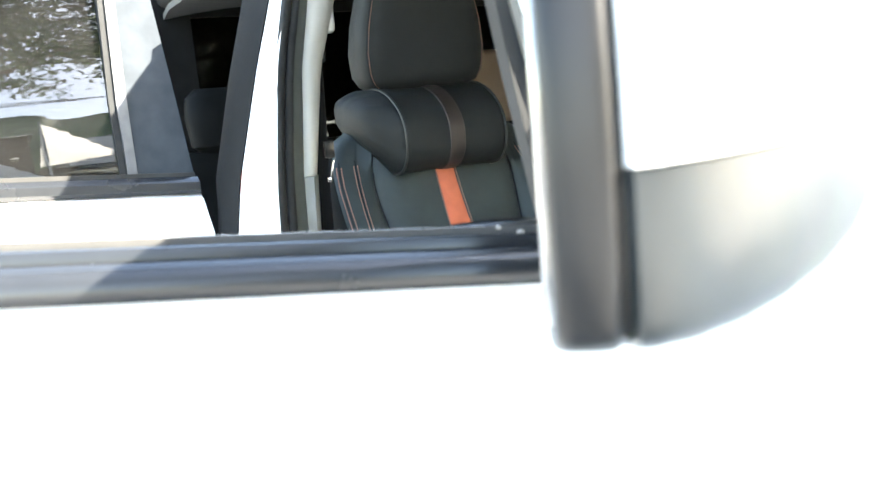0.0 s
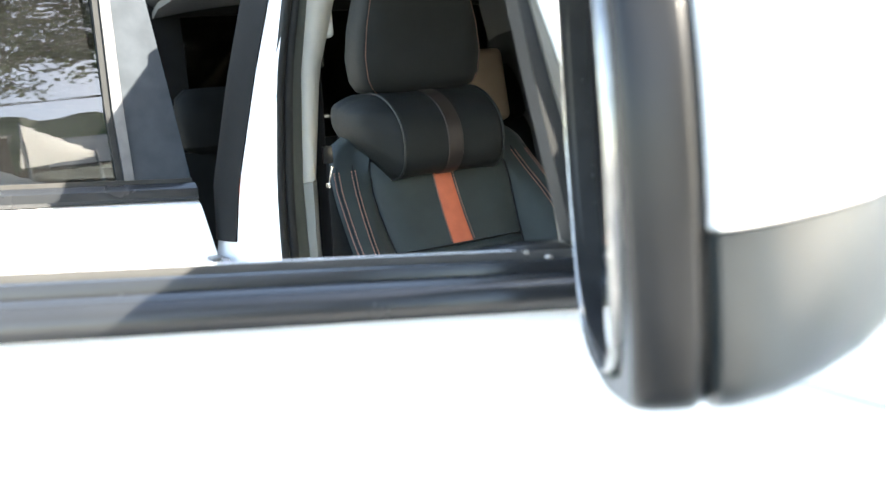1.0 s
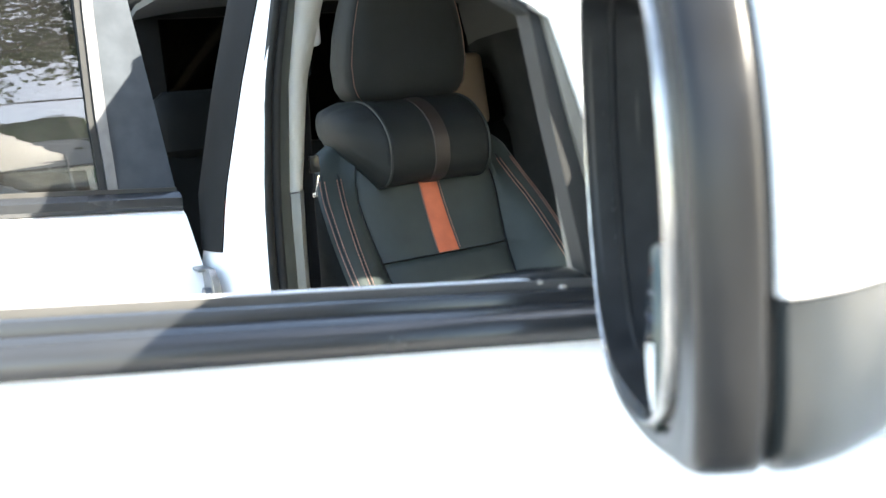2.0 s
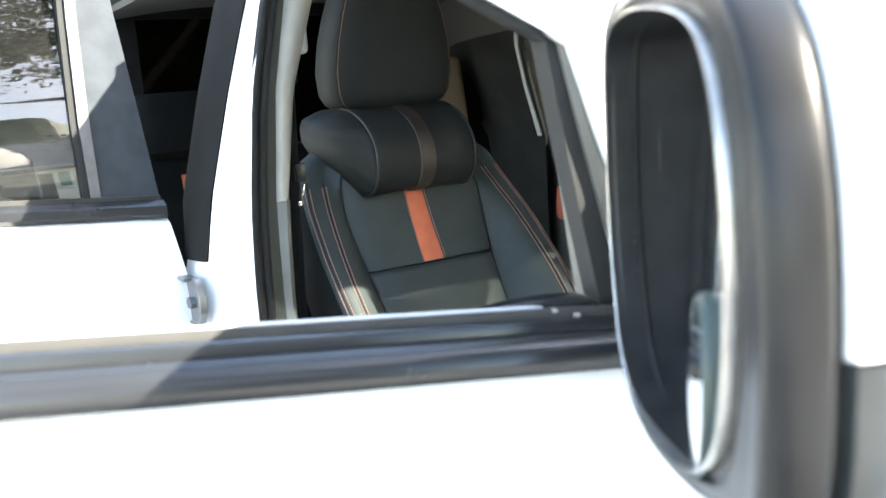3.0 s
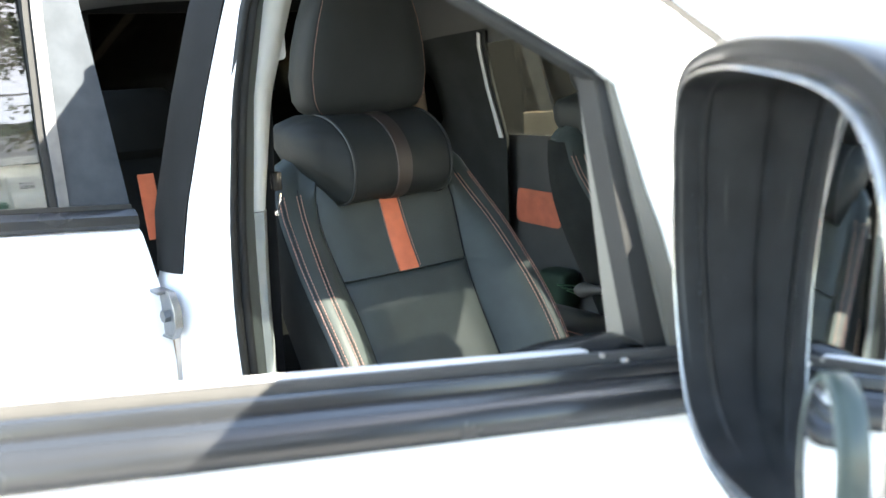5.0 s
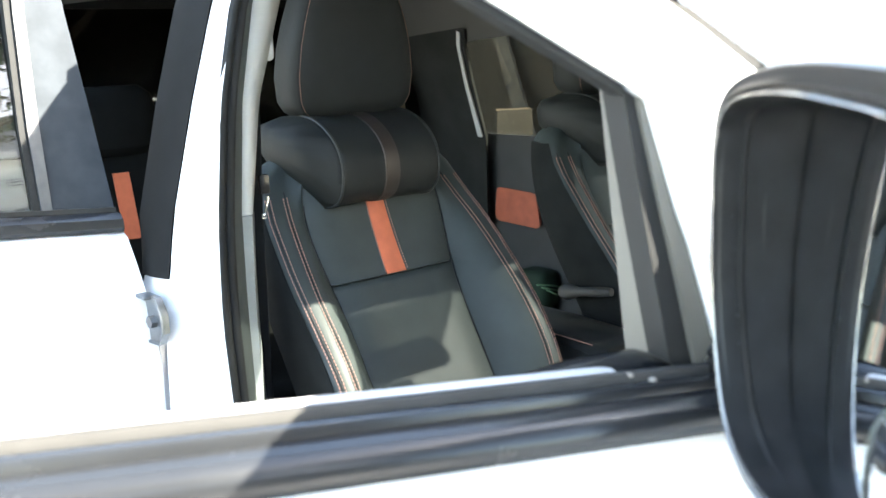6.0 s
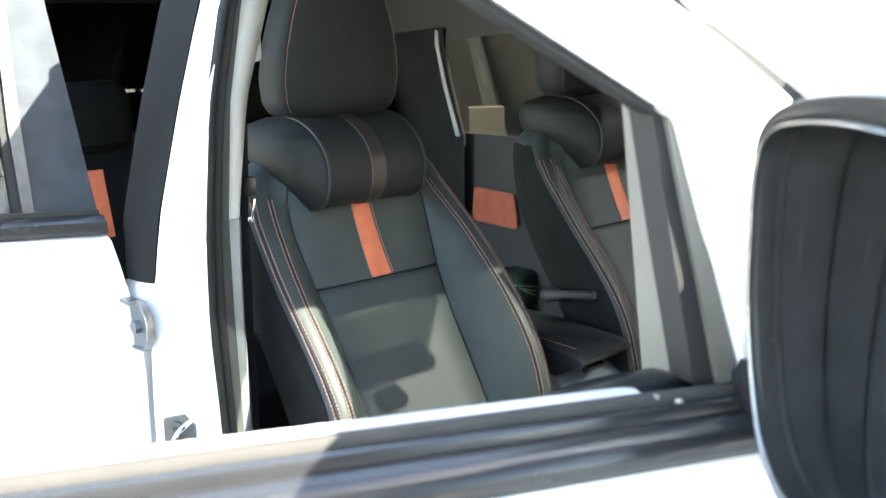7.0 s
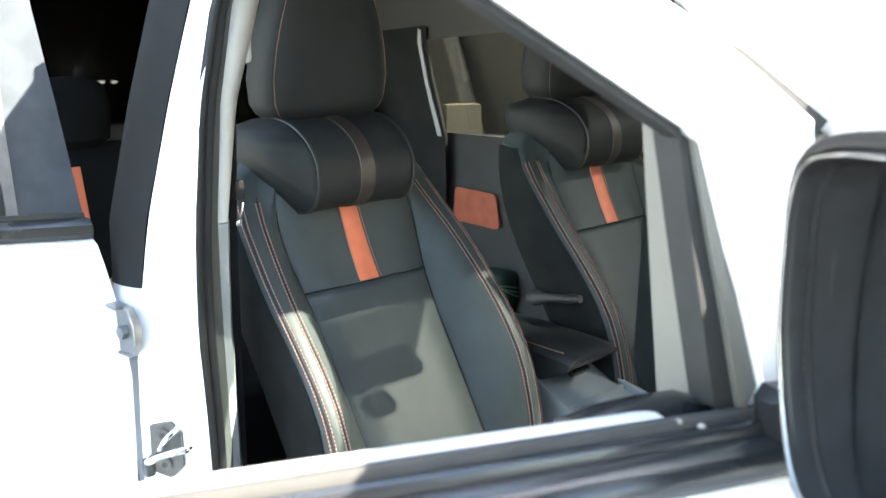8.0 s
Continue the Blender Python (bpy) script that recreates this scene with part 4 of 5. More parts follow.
for sg in (-1, 1):
    part("seam", tube(run(lambda z: back_point(z, sg * bolster(z)[3], 0.0016), 0.66, 1.24), 0.0019, 6), RUBBER, backrest, "dark sunken seam")
    for pos in (lambda z: bolster(z)[0] + 0.002, lambda z: bolster(z)[2] - 0.009):
        part("seam", tube(run(lambda z: back_point(z, sg * pos(z), 0.0002), 0.66, 1.268), 0.0013, 6), RUBBER, backrest)
        for dy in (-0.0042, 0.0042):
            part("stitching", stitches(run(lambda z: back_point(z, sg * (pos(z) + dy), 0.0009), 0.66, 1.268), r=0.0010), THREAD, backrest, "orange thread stitching")
    part("stitching", stitches(run(lambda z: back_point(z, stripe_side(z)[0] - SY + sg * (stripe_side(z)[1] + 0.0033), 0.0030), 1.10, 1.30, 20), 0.0056, 0.0034, 0.0010), THREAD, backrest)


def pad(rows, n=20, e=2.6):
    """A stuffed form: rows of (z, x middle, y middle, half depth, half width); section is a rounded box."""
    rings = []
    for z, cx, cy, a, b in rows:
        ring = []
        for k in range(n):
            t = 2 * math.pi * k / n
            c, s = math.cos(t), math.sin(t)
            ring.append((cx + a * math.copysign(abs(c) ** (2 / e), c), cy + b * math.copysign(abs(s) ** (2 / e), s), z))
        rings.append(ring)
    return loft(rings)


HEAD = [(1.392, 0.026, 0.020, 0.074), (1.398, 0.027, 0.040, 0.108), (1.410, 0.028, 0.054, 0.129), (1.430, 0.029, 0.061, 0.141), (1.475, 0.033, 0.064, 0.146), (1.53, 0.038, 0.064, 0.139),
        (1.58, 0.042, 0.062, 0.126), (1.62, 0.044, 0.060, 0.111), (1.66, 0.043, 0.052, 0.094), (1.682, 0.041, 0.034, 0.068)]   # z, middle, half depth, half width
part("headrest", pad([(z, x, SY, a, b) for z, x, a, b in HEAD], 36, 3.4), PADHIDE, car_seat, "black leather headrest", angle=60)
for sg in (-1, 1):
    part("headrest_post", tube([(0.03, SY + sg * 0.06, 1.30), (0.035, SY + sg * 0.06, 1.42)], 0.007, 8), STEEL, car_seat)
    _hs = [(z, *table(z, HEAD)) for z in [1.402 + 0.25 * k / 24 for k in range(25)]]
    part("stitching", stitches([(x + a * (1 - 0.9 ** 3.4) ** (1 / 3.4) + 0.0006, SY + sg * b * 0.9, z) for z, x, a, b in _hs], 0.0055, 0.0036, 0.0006), THREAD, car_seat)
    part("seam", tube([(x + a * (1 - 0.92 ** 3.4) ** (1 / 3.4) + 0.0001, SY + sg * b * 0.92, z) for z, x, a, b in _hs], 0.0009, 6), RUBBER, car_seat)
part("seat_cushion", bevel(loft([[(x, SY + y, z) for y, z in ((-0.27, zt + 0.03), (-0.22, zt + 0.05), (-0.15, zt), (0.15, zt), (0.22, zt + 0.05), (0.27, zt + 0.03), (0.27, 0.5), (-0.27, 0.5))]
     for x, zt in ((0.30, 0.70), (0.45, 0.69), (0.65, 0.70), (0.80, 0.72), (0.86, 0.69))]), 0.02, 3), LEATHER, car_seat, "black leather seat cushion")

def make_pillow():
    cy, cx, cz = -0.385, 0.068, 1.319
    th = empty("neck_pillow", "black leather neck pillow with brown band strapped to seat", "cushion", "neck pillows")

    def ring(y, k, lift=0.0):
        out = []
        t0 = max(0.0, (abs(y) - 0.1145) / 0.07)
        ox, oz = -0.040 * t0, 0.040 * t0
        for i in range(56):
            t = 2 * math.pi * i / 56
            c, q = math.cos(t), math.sin(t)
            a = (0.119 if c > 0 else 0.112) * k + lift
            b = 0.084 * k * (1 - 0.34 * t0) + lift
            fold = min(1.0, t0 * 2.5) * max(0.0, 1 - 1.1 * t0)
            w = fold * (0.0042 * math.sin(11 * t + 1.1 + 9 * y) + 0.0026 * math.sin(27 * t + 50 * y)) + 0.0006 * math.sin(5 * t + 60 * y)
            out.append((cx + ox + (a + w) * math.copysign(abs(c) ** 0.86, c), cy + (y if y < 0.1145 else 0.1145 + (y - 0.1145) * 0.5), cz + oz + (b + w) * math.copysign(abs(q) ** 0.86, q) - 0.020 * c * k))
        return out

    half = [(0.178, 0.14), (0.177, 0.28), (0.174, 0.42), (0.169, 0.56), (0.161, 0.69), (0.150, 0.80), (0.136, 0.89), (0.121, 0.95), (0.1135, 0.970), (0.112, 0.964), (0.110, 0.982), (0.102, 0.992), (0.075, 0.986), (0.04, 0.978)]
    prof = [(-y, k) for y, k in half] + [(0.0, 0.974)] + [(y, k) for y, k in reversed(half)]
    part("cover", loft([ring(y, k) for y, k in prof]), PADHIDE, th, "black leather cover", angle=70)
    for sg in (-1, 1):
        part("piping", tube(ring(sg * 0.112, 0.988) + ring(sg * 0.112, 0.988)[:1], 0.0024, 8), PIPING, th)
    part("band", loft([ring(0.001 + y, 0.976, l) for y, l in ((-0.017, 0.0), (-0.0155, 0.002), (0.0, 0.0024), (0.0155, 0.002), (0.017, 0.0))], caps=False), BROWN, th, "dark brown leather band")
    return th


neck_pillow = make_pillow()
far_seat = copy_thing(car_seat, pose(0, 0.763, 0))
copy_thing(neck_pillow, pose(-0.004, 0.768, -0.004))

# rear bench
rear_seat = empty("rear_bench_seat", "black leather rear bench with orange stripes", "car seat")
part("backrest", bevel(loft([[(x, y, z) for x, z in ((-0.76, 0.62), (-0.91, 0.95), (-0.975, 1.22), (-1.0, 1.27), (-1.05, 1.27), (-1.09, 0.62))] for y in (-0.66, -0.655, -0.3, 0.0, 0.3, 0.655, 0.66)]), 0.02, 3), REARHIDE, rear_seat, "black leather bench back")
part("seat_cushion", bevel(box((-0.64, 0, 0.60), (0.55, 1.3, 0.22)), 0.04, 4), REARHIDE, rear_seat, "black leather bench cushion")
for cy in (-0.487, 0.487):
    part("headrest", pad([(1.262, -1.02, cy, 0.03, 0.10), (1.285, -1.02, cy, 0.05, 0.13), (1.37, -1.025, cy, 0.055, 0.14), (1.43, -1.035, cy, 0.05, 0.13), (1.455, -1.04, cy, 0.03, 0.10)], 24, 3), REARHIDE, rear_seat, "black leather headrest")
    part("stripe", loft([[(x + 0.004, cy - 0.023, z), (x + 0.004, cy + 0.023, z), (x - 0.004, cy + 0.023, z), (x - 0.004, cy - 0.023, z)] for x, z in ((-0.931, 1.035), (-0.9325, 1.042), (-0.974, 1.215), (-0.974, 1.217))]), ORANGE, rear_seat, "orange leather stripe")
tan_bag = part("tan_bag", bevel(box((-0.60, -0.52, 0.845), (0.16, 0.22, 0.27)), 0.05, 4), BEIGE)
tagged(tan_bag, "tan fabric bag standing on the rear bench", "bag")

tan_cushion = part("tan_cushion", bevel(box((-0.968, 0.395, 1.385), (0.075, 0.19, 0.245), rot=Matrix.Rotation(radians(-8), 4, "Y")), 0.03, 4), BEIGE)
tagged(tan_cushion, "tan fabric cushion leaning on the rear bench top", "cushion")

green_bag = empty("green_bag", "small dark green cloth bag with pale cord on rear bench", "bag")
part("bag", bevel(box((-0.43, 0.60, 0.770), (0.12, 0.09, 0.12)), 0.03, 3), GREENCLOTH, green_bag)
for k in (0, 1, 2):
    part("cord", tube(spline([(-0.37, 0.535 + 0.02 * k, 0.80 - 0.012 * k), (-0.358, 0.58 + 0.012 * k, 0.792 - 0.016 * k), (-0.368, 0.635, 0.775 - 0.014 * k)], 7), 0.0028, 6), GREENCORD, green_bag, "pale green cord")

# pillar hardware
hinge = part("door_hinge", bevel(loft([[(x, y, z) for x, z in ((0.150, 1.066), (0.200, 1.070), (0.220, 1.092), (0.220, 1.124), (0.200, 1.148), (0.150, 1.148))] for y in (-0.864, -0.873)]), 0.003, 2), STEEL, b_pillar, "bare steel rear door hinge")
part("hinge_rim", tube([(x, -0.8745, z) for x, z in ((0.152, 1.067), (0.199, 1.071), (0.218, 1.092), (0.218, 1.123), (0.199, 1.147), (0.152, 1.147))], 0.0028, 6), STEEL, b_pillar)
part("hinge_leaf", bevel(box((0.172, -0.880, 1.1475), (0.036, 0.020, 0.006)), 0.0025, 2), STEEL, b_pillar)
part("hinge_pin", tube([(0.140, -0.890, 1.06), (0.140, -0.890, 1.15)], 0.007, 12), STEEL, b_pillar)
part("hinge_bolt", tube([(0.184, -0.872, 1.107), (0.185, -0.884, 1.107)], 0.0105, 6), STEEL, b_pillar, "hexagon bolt head")
_sd = (bp(0.95, 2) - bp(0.95, 1)).normalized()
_sn = Vector((-_sd.y, _sd.x, 0))
_sn = _sn if _sn.dot(Vector((0.6, -0.8, 0))) > 0 else -_sn


def ST(a, n, z):
    """On the pillar face by the latch: a forwards along it, n out of it."""
    return bp(0.95, 1) + _sd * a + _sn * n + Vector((0, 0, z - 0.982))


part("striker_plate", bevel(loft([[ST(a, n, z) for a, z in ((0.018, 0.905), (0.052, 0.893), (0.072, 0.915), (0.072, 0.972), (0.055, 0.990), (0.020, 0.982))] for n in (0.003, 0.010)]), 0.003, 2), PLATESTEEL, b_pillar, "zinc plated striker plate")
for z in (0.918, 0.968):
    part("striker_screw", tube([ST(0.042, 0.0095, z), ST(0.042, 0.0145, z)], 0.0115, 14), PLATESTEEL, b_pillar)
    part("screw_socket", tube([ST(0.042, 0.0142, z), ST(0.042, 0.0152, z)], 0.005, 6), DARKTRIM, b_pillar)
part("striker_loop", tube(spline([ST(0.020, 0.010, 0.930), ST(0.024, 0.034, 0.931), ST(0.050, 0.044, 0.946), ST(0.078, 0.044, 0.956), ST(0.092, 0.034, 0.957), ST(0.090, 0.012, 0.955)], 18), 0.0058, 8), CHROMEB, b_pillar, "bright steel latch loop")
part("striker_arm", tube(spline([ST(0.030, 0.012, 0.938), ST(0.046, 0.030, 0.955), ST(0.060, 0.034, 0.974), ST(0.070, 0.014, 0.984)], 14), 0.0045, 8), CHROMEB, b_pillar, "bright steel latch arm")
part("striker_foot", bevel(box(ST(0.014, 0.012, 0.912), (0.016, 0.016, 0.030)), 0.004, 2), PLATESTEEL, b_pillar)

# seat belt on the inside of the pillar
belt = empty("seat_belt", "black woven seat belt with bright metal tongue", "seat belt")
part("webbing", loft([[(x - 0.016, y - 0.010, z), (x + 0.016, y + 0.010, z), (x + 0.0155, y + 0.0115, z), (x - 0.0165, y - 0.0085, z)] for x, y, z in
     [(0.150, -0.655, 1.50), (0.150, -0.657, 1.40), (0.146, -0.664, 1.24), (0.142, -0.668, 1.05), (0.142, -0.672, 0.80), (0.142, -0.676, 0.55)]]), WEBBING, belt, "black webbing")
part("guide_ring", bevel(box((0.160, -0.648, 1.485), (0.035, 0.02, 0.055)), 0.008, 3), PLASTIC, belt, "black guide ring")
part("anchor_cover", bevel(box((0.176, -0.634, 1.552), (0.03, 0.03, 0.085)), 0.012, 3), GREYTRIM, belt, "pale grey anchor cover")
part("tongue", bevel(box((0.176, -0.652, 1.262), (0.004, 0.0036, 0.040), rot=Matrix.Rotation(radians(-13), 4, "X")), 0.0012, 2), CHROMEB, belt, "bright metal tongue")
part("tongue_tab", bevel(box((0.174, -0.658, 1.247), (0.004, 0.006, 0.009)), 0.0012, 2), CHROMEB, belt, "bright metal tab")
part("tongue_grip", bevel(box((0.168, -0.650, 1.302), (0.012, 0.020, 0.034)), 0.005, 2), PLASTIC, belt, "black tongue grip")

# small tabs at the front end of the window lip
for a, v, z in ((0.0325, 0.005, 1.2905), (0.0175, 0.012, 1.2865)):
    part("lip_tab", bevel(box(FD(a, v, z), (0.0055, 0.005, 0.0042), rot=Matrix.Rotation(radians(-15), 4, "Z")), 0.0026, 4), WHITETAB, front_door, "pale plastic end tab")

# lever at the hinge of the far seat
part("recliner_lever", tube(spline([(0.155, 0.098 - 0.763, 0.958), (0.195, 0.096 - 0.763, 0.966), (0.24, 0.096 - 0.763, 0.974), (0.305, 0.098 - 0.763, 0.984)], 10), [0.012, 0.018, 0.019, 0.015, 0.011, 0.0105, 0.0105, 0.011, 0.0115, 0.009], 10), DARKTRIM, far_seat, "black recliner lever")

# centre console with its padded lid
console = part("centre_console", bevel(box((0.35, 0.03, 0.60), (0.75, 0.19, 0.27)), 0.015, 3), DARKTRIM, truck, "dark centre console")
part("console_bin", bevel(box((0.165, 0.02, 0.79), (0.29, 0.135, 0.125)), 0.008, 2), DARKTRIM, console, "dark console bin")
lid = part("armrest_lid", bevel(loft([[(x, y, z) for y, z in ((-0.056, zb), (-0.064, zt - 0.016), (-0.052, zt - 0.003), (-0.03, zt), (0.06, zt), (0.082, zt - 0.003), (0.094, zt - 0.016), (0.088, zb))]
     for x, zt, zb in ((0.04, 0.912, 0.86), (0.08, 0.922, 0.85), (0.2, 0.924, 0.846), (0.33, 0.920, 0.846), (0.375, 0.917, 0.868), (0.405, 0.914, 0.889), (0.412, 0.909, 0.897))]), 0.005, 3),
     PIPING, console, "padded black leather armrest")
part("stitching", stitches([(x, -0.058, 0.9215 - abs(x - 0.25) * 0.02) for x in (0.09, 0.2, 0.3, 0.40)]), THREAD, lid, "pinkish orange thread")
part("lid_latch", bevel(box((0.372, 0.015, 0.858), (0.012, 0.055, 0.016), rot=Matrix.Rotation(radians(40), 4, "Y")), 0.003, 2), PLASTIC, lid, "glossy black lid latch")
part("console_tray", bevel(loft([[(x, y, z) for x, z in ((0.315, 0.838), (0.40, 0.798), (0.52, 0.775), (0.52, 0.74), (0.315, 0.74))] for y in (-0.052, 0.128)]), 0.003, 2), MIDTRIM, console, "slate grey console front")
for y in (-0.059, 0.135):
    part("tray_rim", bevel(loft([[(x, y + d, z) for x, z in ((0.315, 0.848), (0.40, 0.810), (0.52, 0.787), (0.52, 0.74), (0.315, 0.74))] for d in (-0.006, 0.006)]), 0.003, 2), MIDTRIM, console, "raised slate tray rim")
part("tray_lip", bevel(box((0.405, 0.038, 0.802), (0.008, 0.17, 0.014)), 0.003, 2), MIDTRIM, console)

# what stands between the truck and the shed wall
def cardboard_box(x, y, z, w, d, h, turn):
    th = empty("cardboard_box", "plain brown cardboard box stacked beside the shed wall", "box", "cardboard boxes")
    r = Matrix.Translation((x, y, z)) @ Matrix.Rotation(radians(turn), 4, "Z")
    for nm, c, sz in (("carton", (0, 0, h / 2), (w, d, h)), ("flap", (0, -d / 4 - 0.001, h + 0.002), (w, d / 2 - 0.003, 0.004)), ("flap", (0, d / 4 + 0.001, h + 0.002), (w, d / 2 - 0.003, 0.004)), ("tape", (0, 0, h + 0.0048), (w, 0.05, 0.001))):
        bm = box(c, sz, 0.0015 if nm != "tape" else 0.0, 1)
        bm.transform(r)
        part(nm, bm, CARD if nm != "tape" else BEIGE, th, "", smooth=False)
    return th


for x, y, z, w, d, h, turn in ((-2.20, 2.35, 0.0, 0.50, 0.40, 0.50, 0), (-2.19, 2.36, 0.507, 0.46, 0.38, 0.462, 3), (-2.33, 2.30, 0.976, 0.20, 0.10, 0.185, 54),
                               (-1.66, 2.35, 0.0, 0.42, 0.40, 0.55, 4), (-1.67, 2.35, 0.557, 0.36, 0.34, 0.40, -2), (-1.72, 2.30, 0.964, 0.16, 0.10, 0.25, 2)):
    cardboard_box(x, y, z, w, d, h, turn)
board = part("leaning_board", bevel(prism([(-2.24, 0.0), (-2.12, 0.0), (-2.93, 1.60), (-3.05, 1.58)], 0.0, 0.018, lambda p, q, d: (p, 2.62 + d + q * 0.12, q)), 0.002, 1), BOARD)
tagged(board, "pale weathered board leaning against the shed wall", "board")

# ---- across the yard: what the open rear window mirrors ----
house = empty("apartment_house", "tall cream plastered house with grey roof and dark windows", "house")
part("wall", bevel(box((49.0, 11.0, 8.5), (10.0, 12.2, 17.0)), 0.03, 1), PLASTER, house, smooth=False)
part("wing", bevel(box((49.6, 8.9, 8.0), (13.0, 4.6, 15.1)), 0.03, 1), PLASTER, house, "lower cream wing", smooth=False)
part("roof", loft([[(43.4, y, 17.0), (50.5, y, 23.0), (56.0, y, 17.0), (56.0, y, 16.75), (50.5, y, 22.7), (43.4, y, 16.75)] for y in (2.6, 18.0)]), ROOF, house, "grey sheet roof", smooth=False)
part("gutter", tube([(43.35, 2.6, 16.8), (43.35, 18.0, 16.8)], 0.11, 8), WINDARK, house, "dark gutter")
for wy in (5.4, 6.2, 11.9, 13.4, 15.0):
    for wz in (15.6, 12.4, 9.2, 6.0, 2.8):
        win = part("window", box((43.97, wy, wz), (0.10, 0.62, 1.75), 0.01, 1), PLASTER, house, smooth=False)
        part("pane", box((43.90, wy, wz), (0.06, 0.5, 1.6)), WINDARK if wy != 6.2 else SHUTTER, win, smooth=False)
        part("sill", box((43.88, wy, wz - 0.93), (0.2, 0.8, 0.1), 0.01, 1), PLASTER, win, smooth=False)
for wy in (7.35, 8.5, 9.9):
    for wz in (14.3, 11.2, 8.1, 5.0):
        vent = part("louvre", box((43.05, wy, wz), (0.14, 0.8, 1.0), 0.01, 1), PLASTER, house, smooth=False)
        for k in range(3):
            part("slat", box((42.96, wy, wz - 0.3 + k * 0.3), (0.06, 0.66, 0.13)), WINDARK, vent, smooth=False)
porch = empty("low_house", "brown walled low house with grey sheet roof", "house")
part("wall", prism([(-0.25, 0.0), (1.5, 0.0), (1.5, 7.0), (-0.25, 7.28)], 16.6, 20.0, lambda p, q, d: (d, p, q)), WALLBROWN, porch, smooth=False)
part("low_wing", prism([(-6.0, 0.0), (-0.3, 0.0), (-0.3, 9.0), (-6.0, 9.0)], 17.0, 20.0, lambda p, q, d: (d, p, q)), WALLBROWN, porch, smooth=False)
part("fascia", box((16.97, -3.15, 9.03), (0.08, 5.7, 0.10), 0.01, 1), WHITEWALL, porch, "white roof edge", smooth=False)
part("roof", prism([(16.9, 9.09), (20.2, 9.75), (20.2, 9.65), (16.9, 9.0)], -6.1, -0.2, lambda p, q, d: (p, d, q)), ROOF, porch, "grey sheet roof", smooth=False)
part("vent", bevel(box((16.9, -0.62, 7.95), (0.16, 0.16, 0.12)), 0.02, 1), WHITEWALL, porch, smooth=False)
hill_rnd = random.Random(31)
hv, hf = [], []
for i in range(27):
    y = -9 + i * 1.4
    h = 29.9 + 1.2 * math.sin(y * 0.21 + 1.1) + 0.7 * math.sin(y * 0.83) + hill_rnd.uniform(-0.35, 0.35)
    for x, z in ((58.0, 0.0), (60.0, h * 0.62 + hill_rnd.uniform(-1, 1)), (64.0, h * 0.88 + hill_rnd.uniform(-0.7, 0.7)), (70.0, h * 1.17), (90.0, 0.0)):
        hv.append((x, y, z))
    if i:
        hf += [((i - 1) * 5 + j, i * 5 + j, i * 5 + j + 1, (i - 1) * 5 + j + 1) for j in range(4)]
me = bpy.data.meshes.new("hillside")
me.from_pydata(hv, [], hf)
me.materials.append(LEAF)
tagged(new("backdrop", me), "dark green wooded hillside behind the houses", "hillside", "", "structure")


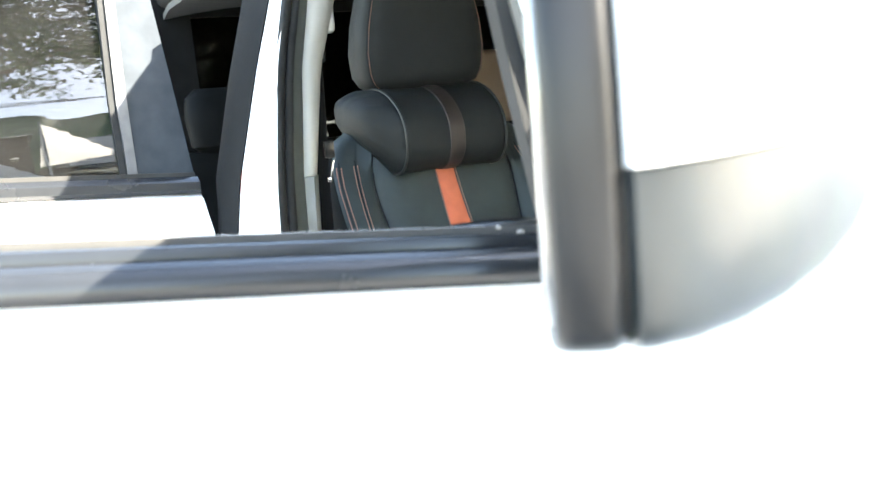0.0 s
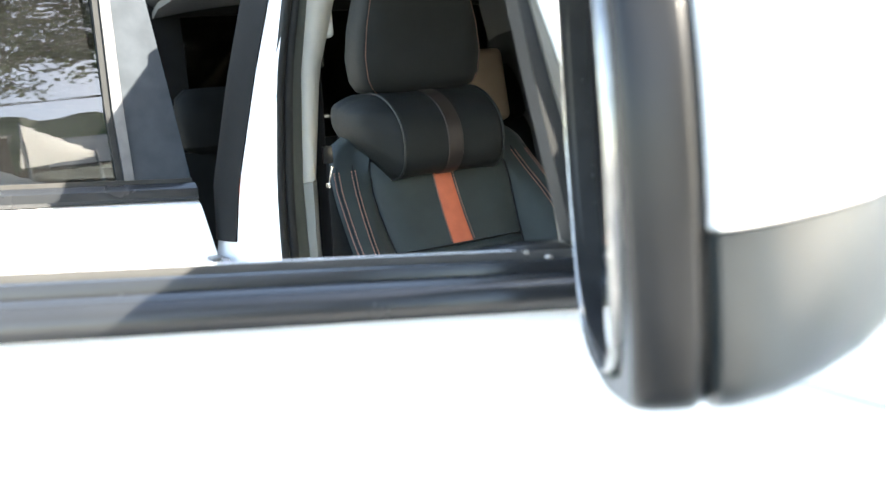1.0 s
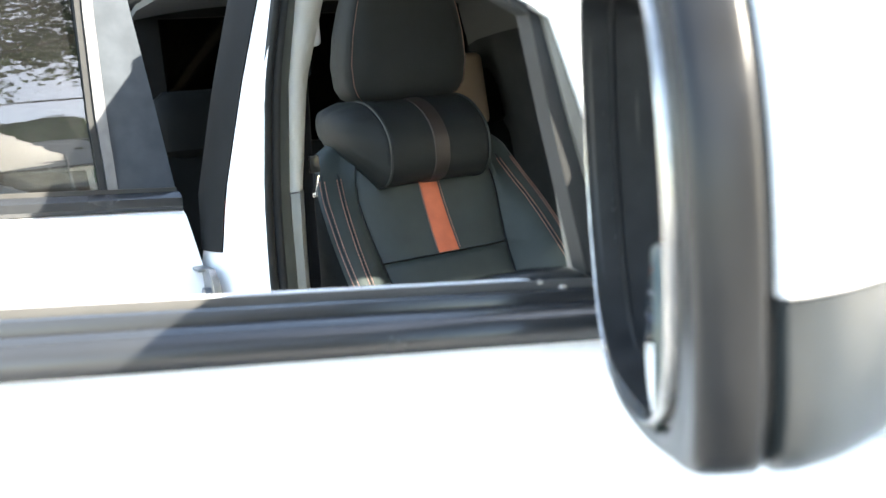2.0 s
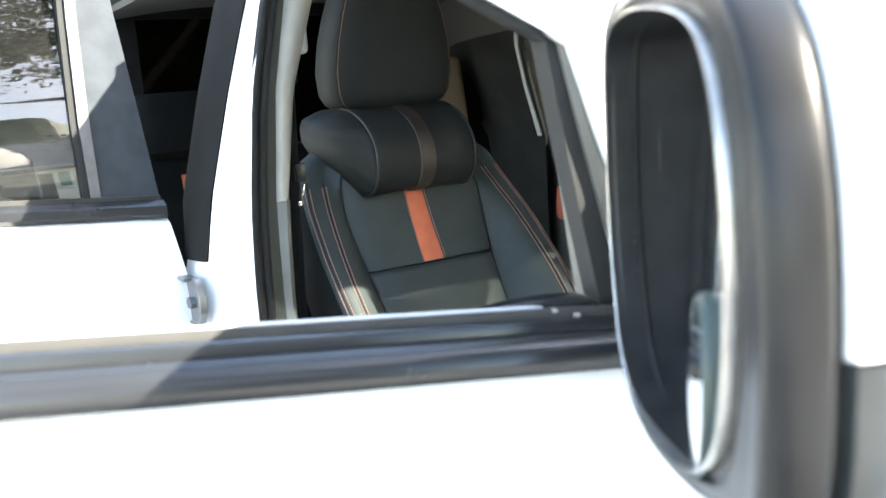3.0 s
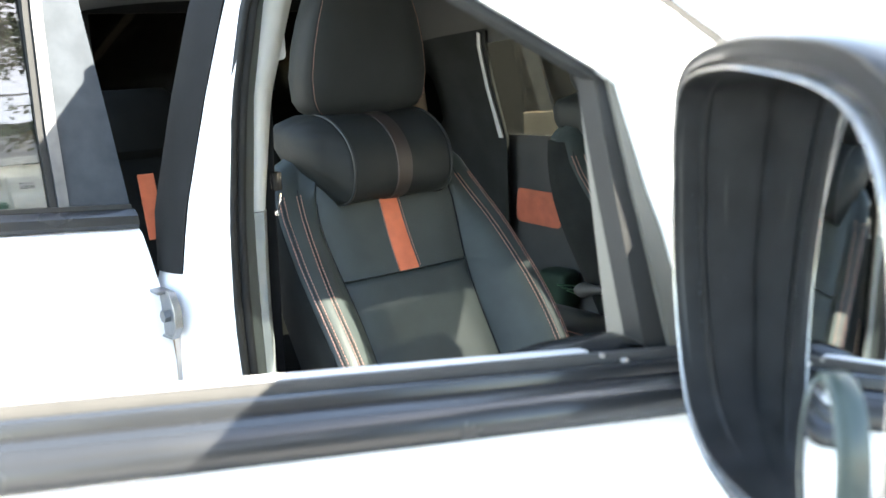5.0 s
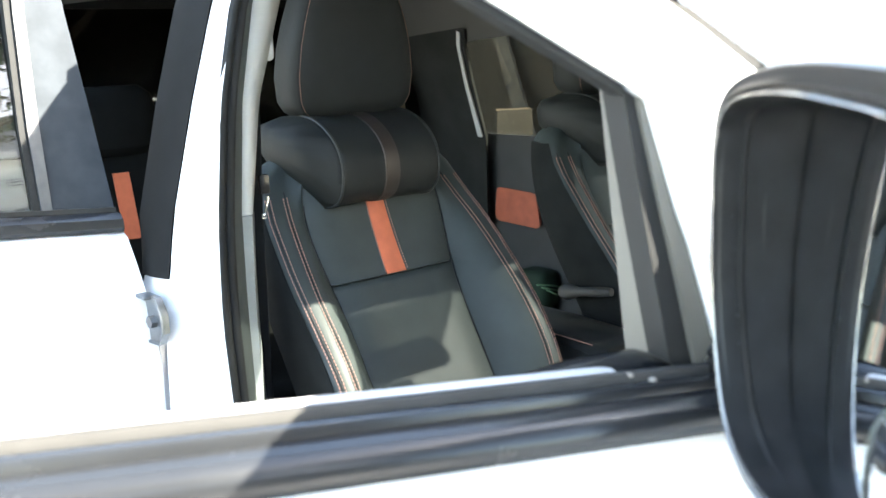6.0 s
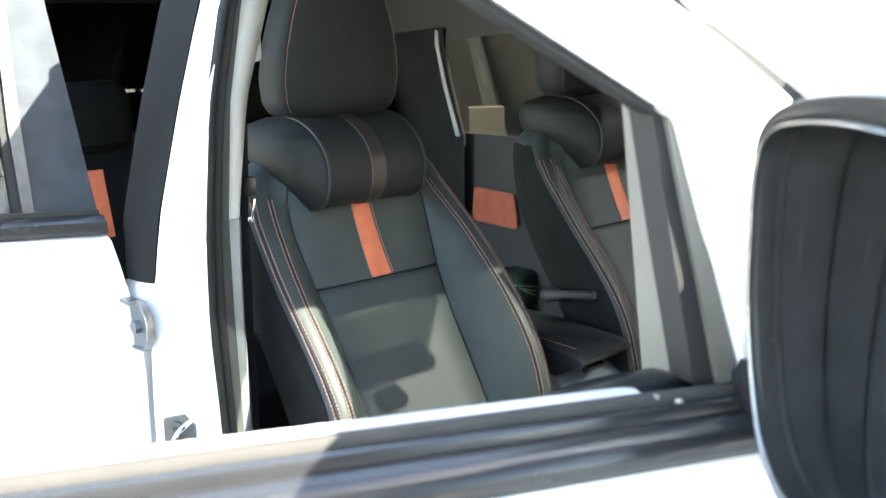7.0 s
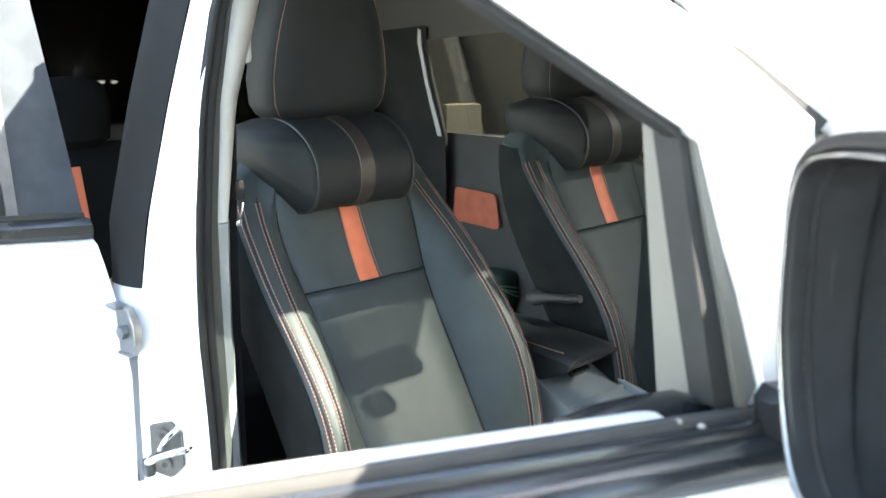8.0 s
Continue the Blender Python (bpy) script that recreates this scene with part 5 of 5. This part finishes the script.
def tree(name, base, height, spread, leaves, seed, label, low):
    rnd = random.Random(seed)
    th = empty(name, label, "tree")
    b = Vector(base)
    top = b + Vector((rnd.uniform(-0.3, 0.3), rnd.uniform(-0.3, 0.3), height * 0.72))
    bm = tube(spline([b, b.lerp(top, 0.35) + Vector((0.12, 0.05, 0)), b.lerp(top, 0.7) - Vector((0.1, 0.08, 0)), top], 10), [0.24, 0.20, 0.18, 0.165, 0.15, 0.135, 0.12, 0.10, 0.08, 0.05], 10)
    tips = []
    for k in range(22):
        f = rnd.uniform(0.48, 1.0)
        st = b.lerp(top, f)
        ang = k * 2.4 + rnd.uniform(-0.4, 0.4)
        ln = spread * rnd.uniform(0.55, 1.0)
        en = Vector((st.x + math.cos(ang) * ln, st.y + math.sin(ang) * ln, max(low + 0.3, st.z + rnd.uniform(-0.3, 1.3))))
        mid = st.lerp(en, 0.5) + Vector((0, 0, rnd.uniform(0.1, 0.5)))
        pts = spline([st, mid, en], 7)
        tube(pts, [0.07, 0.06, 0.05, 0.04, 0.03, 0.022, 0.012], 6, bm=bm)
        tips += pts[2:]
        for _ in range(4):
            q = pts[rnd.randint(2, 6)]
            e2 = q + Vector((rnd.uniform(-1, 1), rnd.uniform(-1, 1), rnd.uniform(-0.35, 0.35))) * 0.9
            tube([q, q.lerp(e2, 0.5) + Vector((0, 0, 0.06)), e2], [0.02, 0.014, 0.006], 5, bm=bm)
            tips += [q.lerp(e2, 0.6), e2]
    part("trunk", bm, BARK, th, "grey-brown trunk and limbs")
    verts, faces = [], []
    for _ in range(leaves):
        c = tips[rnd.randrange(len(tips))] + Vector((rnd.gauss(0, 0.28), rnd.gauss(0, 0.28), rnd.gauss(0, 0.13)))
        c.z = max(c.z, low)
        a, tilt, sz = rnd.uniform(0, 6.28), rnd.uniform(-0.6, 0.6), rnd.uniform(0.05, 0.10)
        dx = Vector((math.cos(a), math.sin(a), tilt * 0.6)) * sz
        dy = Vector((-math.sin(a), math.cos(a), rnd.uniform(-0.4, 0.4))) * sz * 0.45
        n = len(verts)
        verts += [c - dx, c + dy - dx * 0.1, c + dx, c - dy - dx * 0.1]
        faces.append((n, n + 1, n + 2, n + 3))
    me = bpy.data.meshes.new("crown")
    me.from_pydata([tuple(p) for p in verts], [], faces)
    me.materials.append(LEAF)
    crown = new("crown", me)
    crown.parent = th
    crown["label"] = "uneven crown of small dark leaves"
    return th


tree("street_tree", (9.3, -1.9, 0), 18.0, 3.6, 17000, 5, "leafy street tree with a spreading dark crown", 6.9)
tree("street_tree", (9.9, 2.9, 0), 17.0, 3.5, 15000, 11, "leafy street tree with low spreading dark crown", 6.15)
for i, (z0, z1) in enumerate(((11.2, 11.0), (8.9, 8.75), (8.75, 9.0))):
    cb = part("overhead_cable", tube([(13.0 + 0.2 * i, lerp(-9, 9, k / 12), lerp(z0, z1, k / 12) - 0.25 * (1 - (k / 6 - 1) ** 2)) for k in range(13)], 0.018, 6), CABLE)
    tagged(cb, "thin black overhead cable strung across the street", "cable", "overhead cables", "structure")

sail = empty("shade_sail", "bright white cloth shade sail stretched between posts", "awning")
_sb = bmesh.new()
_c = [Vector((15.5, -0.10, 8.83)), Vector((15.5, 1.04, 7.34)), Vector((15.5, 1.02, 7.12)), Vector((15.5, -0.27, 6.96))]
_rows = []
for i in range(9):
    a, b = _c[0].lerp(_c[1], i / 8), _c[3].lerp(_c[2], i / 8)
    _rows.append([_sb.verts.new(a.lerp(b, j / 6) + Vector((0.05 * math.sin(math.pi * j / 6) * math.sin(math.pi * i / 8), 0, 0))) for j in range(7)])
for r, q in zip(_rows, _rows[1:]):
    for j in range(6):
        _sb.faces.new((r[j], r[j + 1], q[j + 1], q[j]))
part("cloth", _sb, SAIL, sail, "white translucent cloth")
for p in (Vector((15.53, -0.12, 8.86)), Vector((15.53, 1.05, 7.36))):
    part("post", tube([(p.x, p.y, 0), p], 0.03, 8), STEEL, sail, "thin steel post")
